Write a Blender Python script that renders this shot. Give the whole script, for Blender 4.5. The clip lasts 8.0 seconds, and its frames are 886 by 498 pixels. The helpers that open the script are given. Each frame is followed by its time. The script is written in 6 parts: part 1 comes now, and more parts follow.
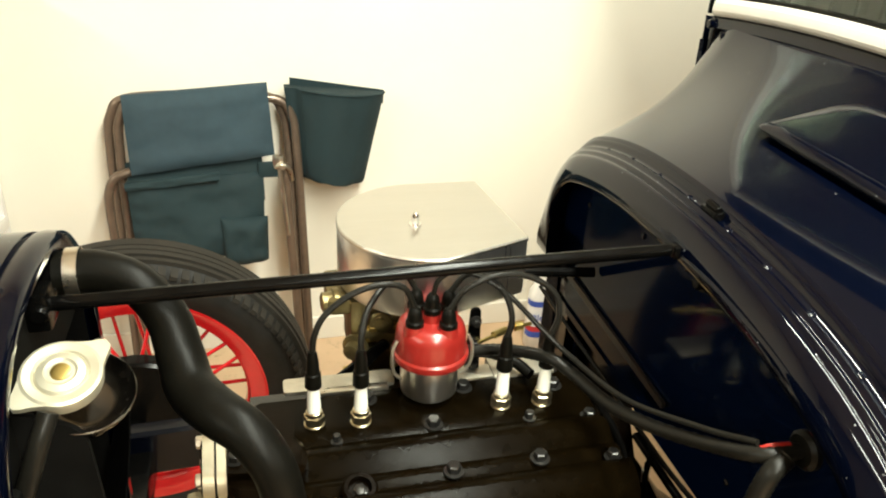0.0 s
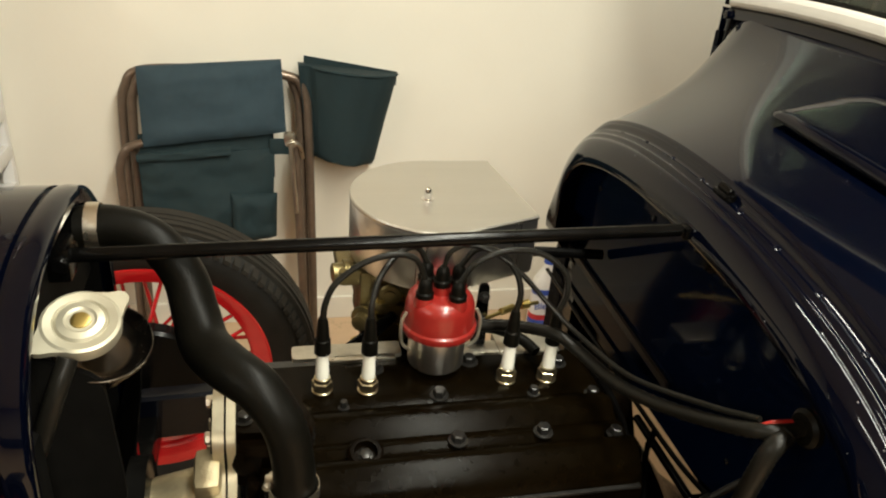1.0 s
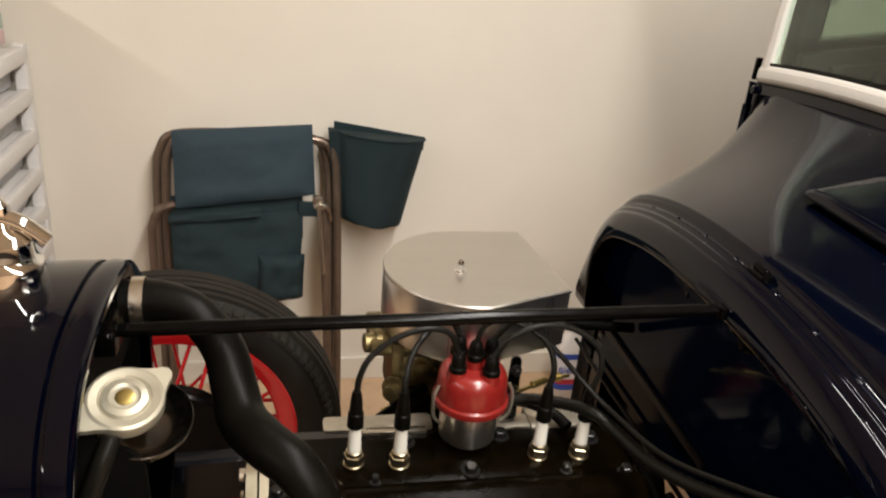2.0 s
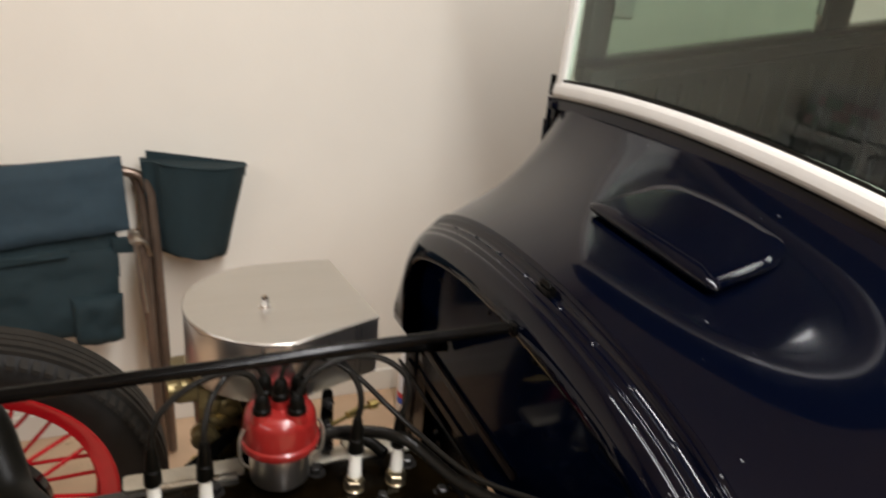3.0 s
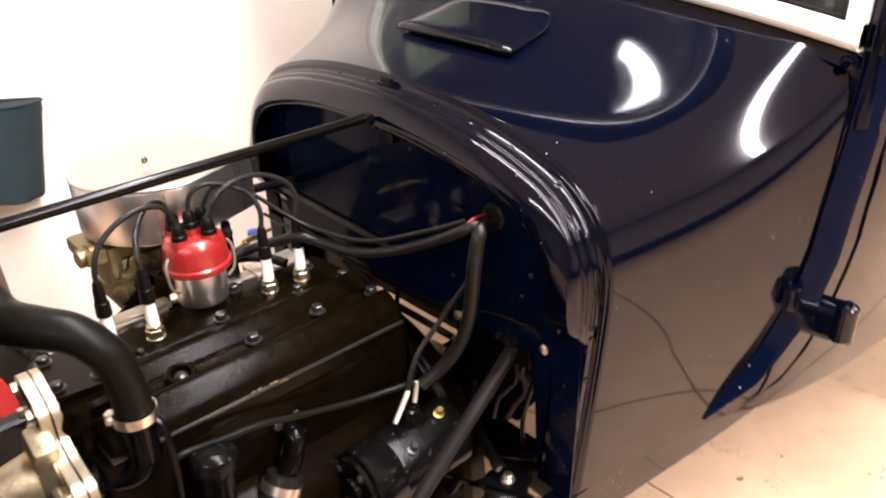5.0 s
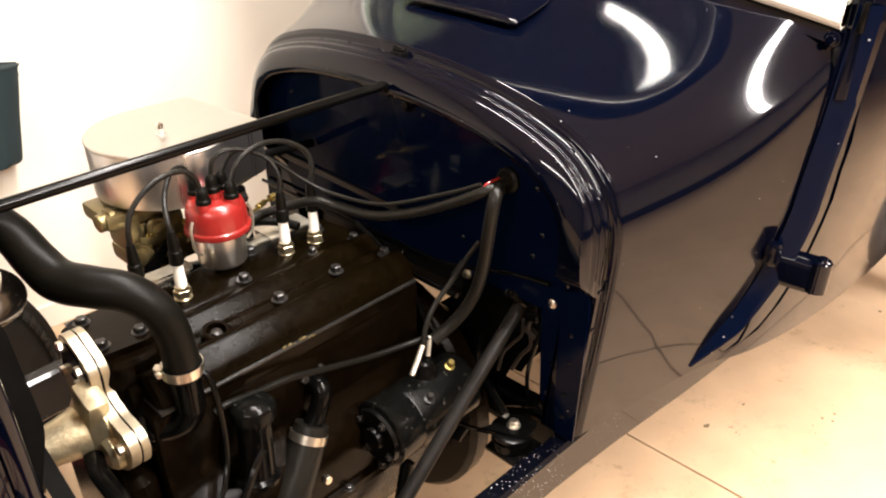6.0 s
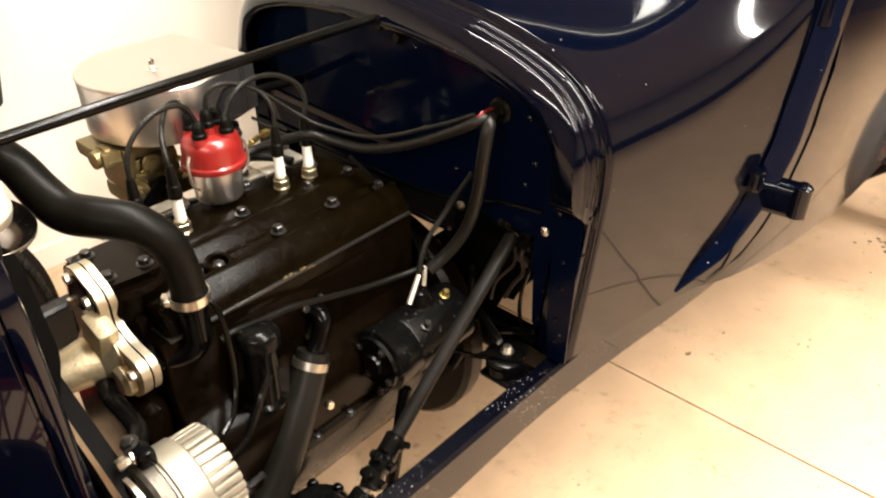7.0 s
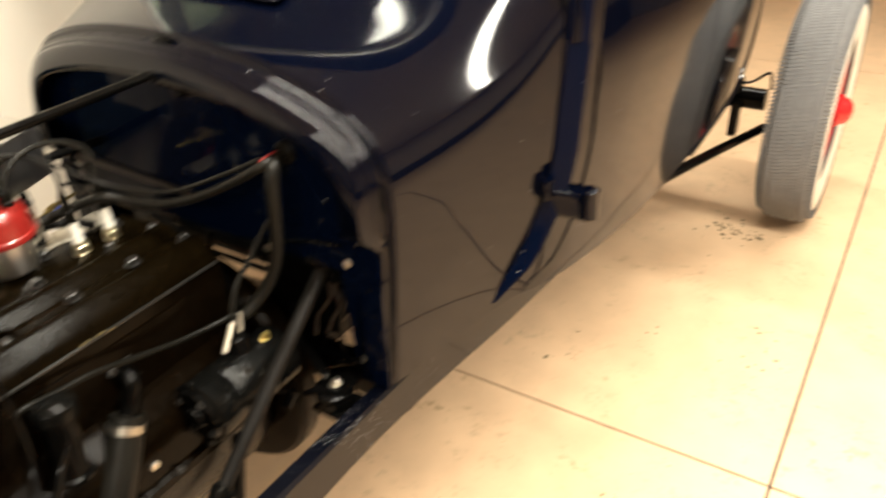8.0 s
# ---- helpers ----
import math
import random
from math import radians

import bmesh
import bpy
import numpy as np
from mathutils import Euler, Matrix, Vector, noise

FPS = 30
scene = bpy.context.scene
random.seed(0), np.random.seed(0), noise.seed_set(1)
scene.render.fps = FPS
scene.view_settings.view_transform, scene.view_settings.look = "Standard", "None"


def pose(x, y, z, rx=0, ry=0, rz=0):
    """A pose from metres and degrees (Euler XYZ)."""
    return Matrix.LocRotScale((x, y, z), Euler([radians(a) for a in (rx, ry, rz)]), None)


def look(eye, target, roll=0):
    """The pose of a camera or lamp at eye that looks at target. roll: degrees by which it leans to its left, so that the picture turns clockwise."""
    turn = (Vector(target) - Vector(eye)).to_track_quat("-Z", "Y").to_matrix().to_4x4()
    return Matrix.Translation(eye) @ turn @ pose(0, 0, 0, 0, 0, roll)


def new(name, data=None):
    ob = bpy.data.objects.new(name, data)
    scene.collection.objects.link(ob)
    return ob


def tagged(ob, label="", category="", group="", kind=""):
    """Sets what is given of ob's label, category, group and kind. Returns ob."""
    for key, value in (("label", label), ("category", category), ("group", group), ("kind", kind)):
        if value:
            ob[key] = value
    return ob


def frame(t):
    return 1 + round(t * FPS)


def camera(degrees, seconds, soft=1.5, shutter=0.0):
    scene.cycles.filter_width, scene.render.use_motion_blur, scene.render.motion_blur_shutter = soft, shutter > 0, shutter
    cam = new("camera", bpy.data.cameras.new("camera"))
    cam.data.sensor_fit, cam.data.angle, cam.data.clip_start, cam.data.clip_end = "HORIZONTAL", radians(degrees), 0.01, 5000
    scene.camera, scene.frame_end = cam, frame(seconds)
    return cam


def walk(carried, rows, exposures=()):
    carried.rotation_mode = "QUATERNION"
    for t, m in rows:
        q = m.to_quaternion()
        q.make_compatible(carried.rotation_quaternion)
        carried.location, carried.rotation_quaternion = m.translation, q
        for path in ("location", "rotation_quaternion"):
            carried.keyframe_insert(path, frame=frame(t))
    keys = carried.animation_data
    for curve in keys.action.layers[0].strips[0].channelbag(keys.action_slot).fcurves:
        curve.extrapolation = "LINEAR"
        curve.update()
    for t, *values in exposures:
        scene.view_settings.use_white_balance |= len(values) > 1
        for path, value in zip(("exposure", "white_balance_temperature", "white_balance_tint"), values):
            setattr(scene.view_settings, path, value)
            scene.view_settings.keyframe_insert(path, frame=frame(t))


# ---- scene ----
cam = camera(61.0, 8.0, soft=2.0, shutter=0.4)
PATH = [
    (0, (-0.048, -0.727, 1.413), (0.414, 0.988, 0.494), 3.3),
    (0.5, (-0.05, -0.73, 1.412), (0.411, 0.987, 0.496), 3.9),
    (1, (-0.064, -0.745, 1.396), (0.392, 0.962, 0.458), 5.5),
    (1.2, (-0.069, -0.738, 1.4), (0.424, 0.976, 0.497), 6.0),
    (2.3, (-0.089, -0.736, 1.448), (0.305, 1.073, 0.692), 5.2),
    (2.5, (-0.058, -0.733, 1.466), (0.41, 1.077, 0.755), 4.0),
    (2.8, (-0.021, -0.744, 1.464), (0.646, 1.010, 0.757), 4.7),
    (3, (-0.006, -0.742, 1.448), (0.759, 0.944, 0.694), 5.6),
    (3.2, (-0.004, -0.758, 1.436), (0.832, 0.874, 0.629), 5.6),
    (3.5, (-0.009, -0.791, 1.425), (0.834, 0.798, 0.551), 5.9),
    (3.7, (-0.010, -0.828, 1.426), (0.842, 0.760, 0.557), 5.4),
    (4, (-0.012, -0.893, 1.407), (0.836, 0.692, 0.53), 3.8),
    (4.2, (-0.030, -0.948, 1.383), (0.750, 0.625, 0.424), 0.9),
    (4.5, (-0.057, -0.976, 1.351), (0.748, 0.539, 0.324), 0.9),
    (4.7, (-0.112, -0.968, 1.362), (0.850, 0.509, 0.409), 1.4),
    (5, (-0.239, -0.936, 1.355), (0.95, 0.4, 0.458), -1.8),
    (5.2, (-0.304, -0.92, 1.352), (0.93, 0.34, 0.41), -0.5),
    (6.3, (-0.365, -0.903, 1.385), (0.912, 0.267, 0.384), -0.6),
    (6.5, (-0.377, -0.892, 1.384), (0.886, 0.258, 0.344), -1.4),
    (6.8, (-0.402, -0.906, 1.365), (0.869, 0.229, 0.316), -0.1),
    (7, (-0.401, -0.918, 1.371), (0.846, 0.199, 0.277), -0.1),
    (7.5, (-0.388, -0.942, 1.376), (0.876, 0.11, 0.237), -1.2),
    (7.8, (-0.386, -0.984, 1.352), (0.985, 0.028, 0.294), -2.1),
    (8, (-0.313, -1.068, 1.392), (1.104, -0.116, 0.349), -3.3),
]
EXPOSURES = [(0, 0.02, 6600, 7), (0.4, -0.56, 6750, 12), (1, -0.76, 6750, 12), (2.4, -1.12, 6400, 26), (3.0, -1.08, 6150, 24), (3.5, -0.72, 5850, 25), (4.0, -0.50, 5750, 28), (4.5, 0.03, 5950, 30), (5.0, 0.36, 6200, 34),
             (6.5, 0.24, 6650, 23), (7.5, 0.17, 6700, 22), (8, -0.02, 6950, 18)]
walk(cam, [(t, look(eye, target, roll)) for t, eye, target, roll in PATH], EXPOSURES)

# ---- world and lamps: a closed garage lit by ceiling battens ----
world = bpy.data.worlds.new("garage_air")
world.use_nodes = True
world.node_tree.nodes["Background"].inputs[0].default_value = (0.9, 0.85, 0.75, 1)
world.node_tree.nodes["Background"].inputs[1].default_value = 0.005
scene.world = world

CEILING = 2.55
BATTENS = [(0.45, -1.85, 0.11, 4.4, 260), (3.1, -1.5, 0.15, 3.2, 130), (-2.7, -1.5, 0.15, 3.2, 130)]    # x, y, sizes along x and y, watts


def area_lamp(name, x, y, z, sx, sy, watts, colour):
    d = bpy.data.lights.new(name, "AREA")
    d.shape, d.size, d.size_y, d.energy, d.color = "RECTANGLE", sx, sy, watts, colour
    ob = new(name, d)
    ob.location = (x, y, z)
    return ob


for bx, by, bl, bd, watts in BATTENS:
    area_lamp("batten_light", bx, by, CEILING - 0.085, bl, bd, watts, (0.97, 1.0, 0.88))


# ---- materials ----
def mat(name, base, rough=0.5, metal=0.0, coat=0.0, vary=0.0, scale=40.0, bump=0.0, bscale=200.0, dust=0.0, spec=0.5,
        stretch=None, stain=None, rvary=0.0, coat_rough=0.03, dscale=55, dsize=0.13):
    m = bpy.data.materials.new(name)
    m.use_nodes = True
    nt = m.node_tree
    b = nt.nodes["Principled BSDF"]
    N = nt.nodes.new
    link = nt.links.new
    b.inputs["Base Color"].default_value = (*base, 1)
    b.inputs["Roughness"].default_value = rough
    b.inputs["Metallic"].default_value = metal
    b.inputs["Specular IOR Level"].default_value = spec
    b.inputs["Coat Weight"].default_value = coat
    b.inputs["Coat Roughness"].default_value = coat_rough
    tc = N("ShaderNodeTexCoord")
    mp = N("ShaderNodeMapping")
    link(tc.outputs["Object"], mp.inputs[0])
    if stretch:
        mp.inputs["Scale"].default_value = stretch
    colour = None
    if vary:
        n1, n2 = N("ShaderNodeTexNoise"), N("ShaderNodeTexNoise")
        n1.inputs["Scale"].default_value, n2.inputs["Scale"].default_value = scale, scale * 0.13
        n1.inputs["Detail"].default_value, n2.inputs["Detail"].default_value = 6, 4
        link(mp.outputs[0], n1.inputs[0])
        link(mp.outputs[0], n2.inputs[0])
        mix = N("ShaderNodeMath")
        mix.operation = "ADD"
        link(n1.outputs[0], mix.inputs[0])
        link(n2.outputs[0], mix.inputs[1])
        ramp = N("ShaderNodeMapRange")
        ramp.inputs[1].default_value, ramp.inputs[2].default_value = 0.6, 1.4
        ramp.inputs[3].default_value, ramp.inputs[4].default_value = 1 - vary, 1 + vary
        link(mix.outputs[0], ramp.inputs[0])
        mul = N("ShaderNodeVectorMath")
        mul.operation = "SCALE"
        mul.inputs[0].default_value = base
        link(ramp.outputs[0], mul.inputs["Scale"])
        colour = mul.outputs[0]
        if rvary:
            rr = N("ShaderNodeMapRange")
            rr.inputs[1].default_value, rr.inputs[2].default_value = 0.6, 1.4
            rr.inputs[3].default_value, rr.inputs[4].default_value = max(0.02, rough - rvary), rough + rvary
            link(mix.outputs[0], rr.inputs[0])
            link(rr.outputs[0], b.inputs["Roughness"])
    if stain:
        sc, thr, col = stain
        n3 = N("ShaderNodeTexNoise")
        n3.inputs["Scale"].default_value, n3.inputs["Detail"].default_value = sc, 8
        n3.inputs["Roughness"].default_value = 0.65
        link(tc.outputs["Object"], n3.inputs[0])
        r3 = N("ShaderNodeMapRange")
        r3.inputs[1].default_value, r3.inputs[2].default_value = thr, thr + 0.12
        link(n3.outputs[0], r3.inputs[0])
        mx = N("ShaderNodeMix")
        mx.data_type = "RGBA"
        link(r3.outputs[0], mx.inputs[0])
        if colour:
            link(colour, mx.inputs[6])
        else:
            mx.inputs[6].default_value = (*base, 1)
        mx.inputs[7].default_value = (*col, 1)
        colour = mx.outputs[2]
    if dust:
        v = N("ShaderNodeTexVoronoi")
        v.inputs["Scale"].default_value = dscale
        link(tc.outputs["Object"], v.inputs[0])
        n4 = N("ShaderNodeTexNoise")
        n4.inputs["Scale"].default_value = 9
        link(tc.outputs["Object"], n4.inputs[0])
        sep = N("ShaderNodeSeparateColor")
        link(v.outputs["Color"], sep.inputs[0])
        size = N("ShaderNodeMapRange")
        size.inputs[1].default_value, size.inputs[2].default_value = 0.55, 1.0
        size.inputs[3].default_value, size.inputs[4].default_value = 0.0, dsize
        link(sep.outputs[0], size.inputs[0])
        less = N("ShaderNodeMath")
        less.operation = "LESS_THAN"
        link(v.outputs["Distance"], less.inputs[0])
        link(size.outputs[0], less.inputs[1])
        gate = N("ShaderNodeMapRange")
        gate.inputs[1].default_value, gate.inputs[2].default_value = 0.45, 0.62
        link(n4.outputs[0], gate.inputs[0])
        amount = N("ShaderNodeMath")
        amount.operation = "MULTIPLY"
        link(less.outputs[0], amount.inputs[0])
        link(gate.outputs[0], amount.inputs[1])
        sc2 = N("ShaderNodeMath")
        sc2.operation = "MULTIPLY"
        sc2.inputs[1].default_value = dust
        link(amount.outputs[0], sc2.inputs[0])
        mx = N("ShaderNodeMix")
        mx.data_type = "RGBA"
        link(sc2.outputs[0], mx.inputs[0])
        if colour:
            link(colour, mx.inputs[6])
        else:
            mx.inputs[6].default_value = (*base, 1)
        mx.inputs[7].default_value = (0.45, 0.45, 0.45, 1)
        colour = mx.outputs[2]
    if colour:
        link(colour, b.inputs["Base Color"])
    if bump:
        nb = N("ShaderNodeTexNoise")
        nb.inputs["Scale"].default_value, nb.inputs["Detail"].default_value = bscale, 5
        link(mp.outputs[0], nb.inputs[0])
        bp = N("ShaderNodeBump")
        bp.inputs["Strength"].default_value, bp.inputs["Distance"].default_value = bump, 0.002
        link(nb.outputs[0], bp.inputs["Height"])
        link(bp.outputs[0], b.inputs["Normal"])
    return m


PAINT = mat("dark_blue_car_paint", (0.0005, 0.0010, 0.0036), 0.10, 0.0, 0.43, dust=0.45, dscale=75, dsize=0.10, spec=0.08, bump=0.006, bscale=14)
BULKHEAD_PAINT = mat("dusty_dark_blue_bulkhead_paint", (0.0006, 0.0023, 0.0095), 0.09, 0.0, 0.03, dust=0.9, dscale=70, spec=0.06, bump=0.02, bscale=30, coat_rough=0.06)
RAIL_PAINT = mat("dusty_dark_blue_frame_paint", (0.0005, 0.0008, 0.0024), 0.26, 0.0, 0.22, dust=0.8, dscale=280, dsize=0.30, spec=0.15, bump=0.05, bscale=120, vary=0.3)
ENGINE_BLACK = mat("oily_black_engine_enamel", (0.0024, 0.0013, 0.0005), 0.20, 0.0, 0.0, vary=0.5, scale=60, bump=0.14, bscale=260, rvary=0.06, spec=0.07,
                   stain=(26, 0.72, (0.021, 0.016, 0.009)))
HEAD_BLACK = mat("pebbled_black_head_enamel", (0.0024, 0.0014, 0.0004), 0.24, 0.0, 0.0, vary=0.5, scale=60, bump=0.16, bscale=330, rvary=0.06, spec=0.045,
                 stain=(26, 0.72, (0.021, 0.016, 0.009)))
BLACK = mat("satin_black_paint", (0.0015, 0.0014, 0.0013), 0.20, spec=0.11, vary=0.4, scale=70, bump=0.05, bscale=120, rvary=0.06)
DUSTY_BLACK = mat("dusty_black_shaft_paint", (0.005, 0.0045, 0.004), 0.40, spec=0.14, vary=0.4, scale=60, bump=0.1, bscale=150, rvary=0.1)
BOLT = mat("blackened_steel_bolt", (0.014, 0.013, 0.012), 0.28, 0.3, vary=0.4, scale=120, bump=0.2)
RUBBER = mat("black_rubber_hose", (0.0032, 0.0029, 0.0021), 0.40, spec=0.09, vary=0.3, scale=60, bump=0.12, bscale=260)
CABLE = mat("grey_black_cable_sheath", (0.0075, 0.0068, 0.0054), 0.36, spec=0.14, vary=0.25, scale=90, bump=0.1)
TYRE = mat("black_tyre_rubber", (0.010, 0.009, 0.0078), 0.62, spec=0.25, vary=0.35, scale=40, bump=0.3, bscale=180, stain=(9, 0.62, (0.06, 0.052, 0.042)))
TYRE_GREY = mat("dusty_grey_tyre_rubber", (0.13, 0.13, 0.13), 0.7, vary=0.2, scale=40, bump=0.3, bscale=160)
WHITEWALL = mat("cream_whitewall_rubber", (0.72, 0.68, 0.58), 0.55, vary=0.08, scale=30)
RED = mat("red_wheel_enamel", (0.50, 0.010, 0.013), 0.25, 0.0, 0.5, vary=0.12, scale=30)
RED_CAP = mat("red_moulded_plastic", (0.22, 0.013, 0.010), 0.28, 0.0, 0.2, vary=0.12, scale=60, bump=0.06, stain=(40, 0.68, (0.40, 0.06, 0.04)))
ALU = mat("spun_aluminium", (0.70, 0.68, 0.65), 0.30, 1.0, vary=0.05, scale=30, bump=0.05, bscale=60, stretch=(5, 5, 0.15), stain=(22, 0.71, (0.8, 0.78, 0.74)), rvary=0.06)
ALU_LID = mat("brushed_aluminium_sheet", (0.55, 0.53, 0.49), 0.36, 1.0, vary=0.06, scale=20, bump=0.03, bscale=40, stretch=(1, 16, 16), rvary=0.08, stain=(30, 0.72, (0.8, 0.78, 0.72)))
CAST = mat("cast_aluminium", (0.50, 0.46, 0.38), 0.42, 0.9, vary=0.22, scale=50, bump=0.35, bscale=240, rvary=0.1)
STEEL = mat("bright_steel_plate", (0.62, 0.58, 0.50), 0.30, 1.0, vary=0.1, scale=40, bump=0.1, rvary=0.08)
CHROME = mat("chrome_plate", (0.80, 0.79, 0.77), 0.05, 1.0, vary=0.04, scale=15)
DULL_CHROME = mat("tarnished_chrome_plate", (0.15, 0.13, 0.11), 0.26, 1.0, vary=0.4, scale=40, rvary=0.08)
GLOSS_BLACK = mat("chipped_gloss_black_enamel", (0.002, 0.002, 0.0018), 0.20, spec=0.11, vary=0.3, scale=60, bump=0.25, bscale=180, stain=(90, 0.62, (0.07, 0.068, 0.06)))
FLANGE = mat("machined_flange_aluminium", (0.42, 0.37, 0.27), 0.42, 0.9, vary=0.12, scale=60, bump=0.1, rvary=0.08)
GOLD_CAST = mat("stained_golden_casting", (0.40, 0.34, 0.22), 0.42, 0.85, vary=0.3, scale=60, bump=0.35, bscale=220, rvary=0.1)
ALT_CAST = mat("pale_die_cast_aluminium", (0.27, 0.245, 0.19), 0.46, 0.55, vary=0.12, scale=50, bump=0.15, bscale=200, rvary=0.08)
PAN_BLACK = mat("oily_black_pan", (0.0025, 0.0021, 0.0017), 0.28, spec=0.25, vary=0.4, scale=40, bump=0.2, bscale=60, rvary=0.1)
MATTE_BLACK = mat("dull_black_radiator_paint", (0.004, 0.0038, 0.0035), 0.6, spec=0.02, vary=0.4, scale=50, bump=0.1)
TREAD = mat("dusty_tread_rubber", (0.018, 0.0155, 0.012), 0.7, spec=0.25, vary=0.3, scale=40, bump=0.2, bscale=180)
CAP_TIN = mat("tinned_steel_cap", (0.42, 0.39, 0.30), 0.42, 0.6, vary=0.08, scale=60, bump=0.12, bscale=120, rvary=0.08)
DARK_CAST = mat("dark_front_casting", (0.09, 0.08, 0.065), 0.40, 0.7, vary=0.4, scale=70, bump=0.25, bscale=200, rvary=0.1)
BRASS = mat("dichromate_gold_casting", (0.20, 0.16, 0.075), 0.40, 0.85, vary=0.35, scale=60, bump=0.3, bscale=150, rvary=0.1)
BRASS_CLEAN = mat("yellow_brass_fitting", (0.44, 0.33, 0.11), 0.34, 1.0, vary=0.15, scale=80)
CERAMIC = mat("white_plug_ceramic", (0.80, 0.78, 0.70), 0.18, 0.0, 0.3, vary=0.05, scale=80)
PLUG_METAL = mat("zinc_plated_plug_steel", (0.52, 0.45, 0.30), 0.3, 1.0, vary=0.25, scale=150)
CANVAS = mat("dark_teal_canvas", (0.0040, 0.018, 0.022), 0.82, vary=0.16, scale=60, bump=0.5, bscale=420)
CANVAS_BLUE = mat("slate_blue_canvas", (0.017, 0.038, 0.052), 0.80, vary=0.12, scale=60, bump=0.4, bscale=420)
BRONZE_TUBE = mat("brown_coated_steel_tube", (0.16, 0.115, 0.085), 0.28, 0.5, vary=0.2, scale=50)
WHITE_PLASTIC = mat("white_moulded_plastic", (0.78, 0.76, 0.74), 0.45, vary=0.04, scale=20)
GREY_PLASTIC = mat("pale_translucent_drawer_plastic", (0.55, 0.55, 0.57), 0.4, vary=0.1, scale=12)
WALL = mat("cream_emulsion_wall", (0.80, 0.755, 0.66), 0.82, vary=0.025, scale=6, bump=0.12, bscale=90)
CEIL = mat("tan_ceiling_boards", (0.66, 0.60, 0.51), 0.85, vary=0.03, scale=5, bump=0.1, bscale=90)
DARK_DOOR = mat("dark_brown_door_panel", (0.018, 0.015, 0.013), 0.6, vary=0.2, scale=20)
FLOOR = mat("peach_screeded_floor", (0.60, 0.415, 0.262), 0.42, vary=0.15, scale=9, bump=0.06, bscale=120, rvary=0.08,
            stain=(11, 0.635, (0.46, 0.33, 0.19)))


def smudge(m, fine, coarse, colour, amount):
    """Blotches of dirt in loose clusters over a material's base colour."""
    nt = m.node_tree
    b = nt.nodes["Principled BSDF"]
    old = b.inputs["Base Color"].links[0].from_socket
    tc = nt.nodes.new("ShaderNodeTexCoord")
    fac = None
    for sc, lo, hi in (fine, coarse):
        n = nt.nodes.new("ShaderNodeTexNoise")
        n.inputs["Scale"].default_value, n.inputs["Detail"].default_value, n.inputs["Roughness"].default_value = sc, 9, 0.7
        nt.links.new(tc.outputs["Object"], n.inputs[0])
        r = nt.nodes.new("ShaderNodeMapRange")
        r.inputs[1].default_value, r.inputs[2].default_value = lo, hi
        nt.links.new(n.outputs[0], r.inputs[0])
        if fac is None:
            fac = r.outputs[0]
        else:
            mu = nt.nodes.new("ShaderNodeMath")
            mu.operation = "MULTIPLY"
            nt.links.new(fac, mu.inputs[0])
            nt.links.new(r.outputs[0], mu.inputs[1])
            fac = mu.outputs[0]
    am = nt.nodes.new("ShaderNodeMath")
    am.operation = "MULTIPLY"
    am.inputs[1].default_value = amount
    nt.links.new(fac, am.inputs[0])
    mx = nt.nodes.new("ShaderNodeMix")
    mx.data_type = "RGBA"
    nt.links.new(am.outputs[0], mx.inputs[0])
    nt.links.new(old, mx.inputs[6])
    mx.inputs[7].default_value = (*colour, 1)
    nt.links.new(mx.outputs[2], b.inputs["Base Color"])


smudge(FLOOR, (22, 0.54, 0.66), (3.1, 0.53, 0.64), (0.24, 0.165, 0.075), 0.85)
smudge(FLOOR, (34, 0.50, 0.64), (4.3, 0.52, 0.60), (0.30, 0.22, 0.13), 0.45)
GROUT = mat("dark_floor_joint_filler", (0.030, 0.017, 0.012), 0.8, vary=0.2, scale=40)
# End walls stay out of view; brown put in to keep paint reflections dark.
DIM_WALL = mat("dark_unseen_end_wall", (0.16, 0.125, 0.10), 0.9, vary=0.2, scale=6, bump=0.3, bscale=60)
PALE_WALL = mat("pale_brown_render", (0.42, 0.35, 0.28), 0.9, vary=0.1, scale=6, bump=0.3, bscale=60)
FRAME_WHITE = mat("off_white_windscreen_frame_paint", (0.58, 0.555, 0.51), 0.32, 0.0, 0.2, vary=0.05, scale=30)
TRIM = mat("dark_cabin_trim", (0.008, 0.008, 0.007), 0.7, vary=0.3, scale=30)
LABEL_BLUE = mat("blue_printed_label", (0.03, 0.08, 0.42), 0.4, vary=0.1)
LABEL_RED = mat("red_printed_label", (0.55, 0.03, 0.04), 0.4, vary=0.1)
PINK_PRINT = mat("pink_print", (0.66, 0.46, 0.46), 0.5, vary=0.1)
GREEN_PRINT = mat("pale_green_print", (0.42, 0.53, 0.44), 0.5, vary=0.1)
LABEL_WHITE = mat("white_printed_label", (0.78, 0.78, 0.80), 0.4, vary=0.05)
STRAP = mat("dull_brown_primed_steel", (0.012, 0.008, 0.006), 0.5, vary=0.3, scale=40, bump=0.1)
DIRT = mat("dark_floor_dirt", (0.17, 0.125, 0.07), 0.9, vary=0.4, scale=60)
GLASS = bpy.data.materials.new("green_tinted_glass")
GLASS.use_nodes = True
_g = GLASS.node_tree.nodes["Principled BSDF"]
_g.inputs["Base Color"].default_value = (0.60, 0.74, 0.64, 1)
_g.inputs["Transmission Weight"].default_value, _g.inputs["Roughness"].default_value, _g.inputs["IOR"].default_value = 1.0, 0.0, 1.45
TUBE_GLOW = bpy.data.materials.new("lit_opal_diffuser")
TUBE_GLOW.use_nodes = True
_t = TUBE_GLOW.node_tree.nodes["Principled BSDF"]
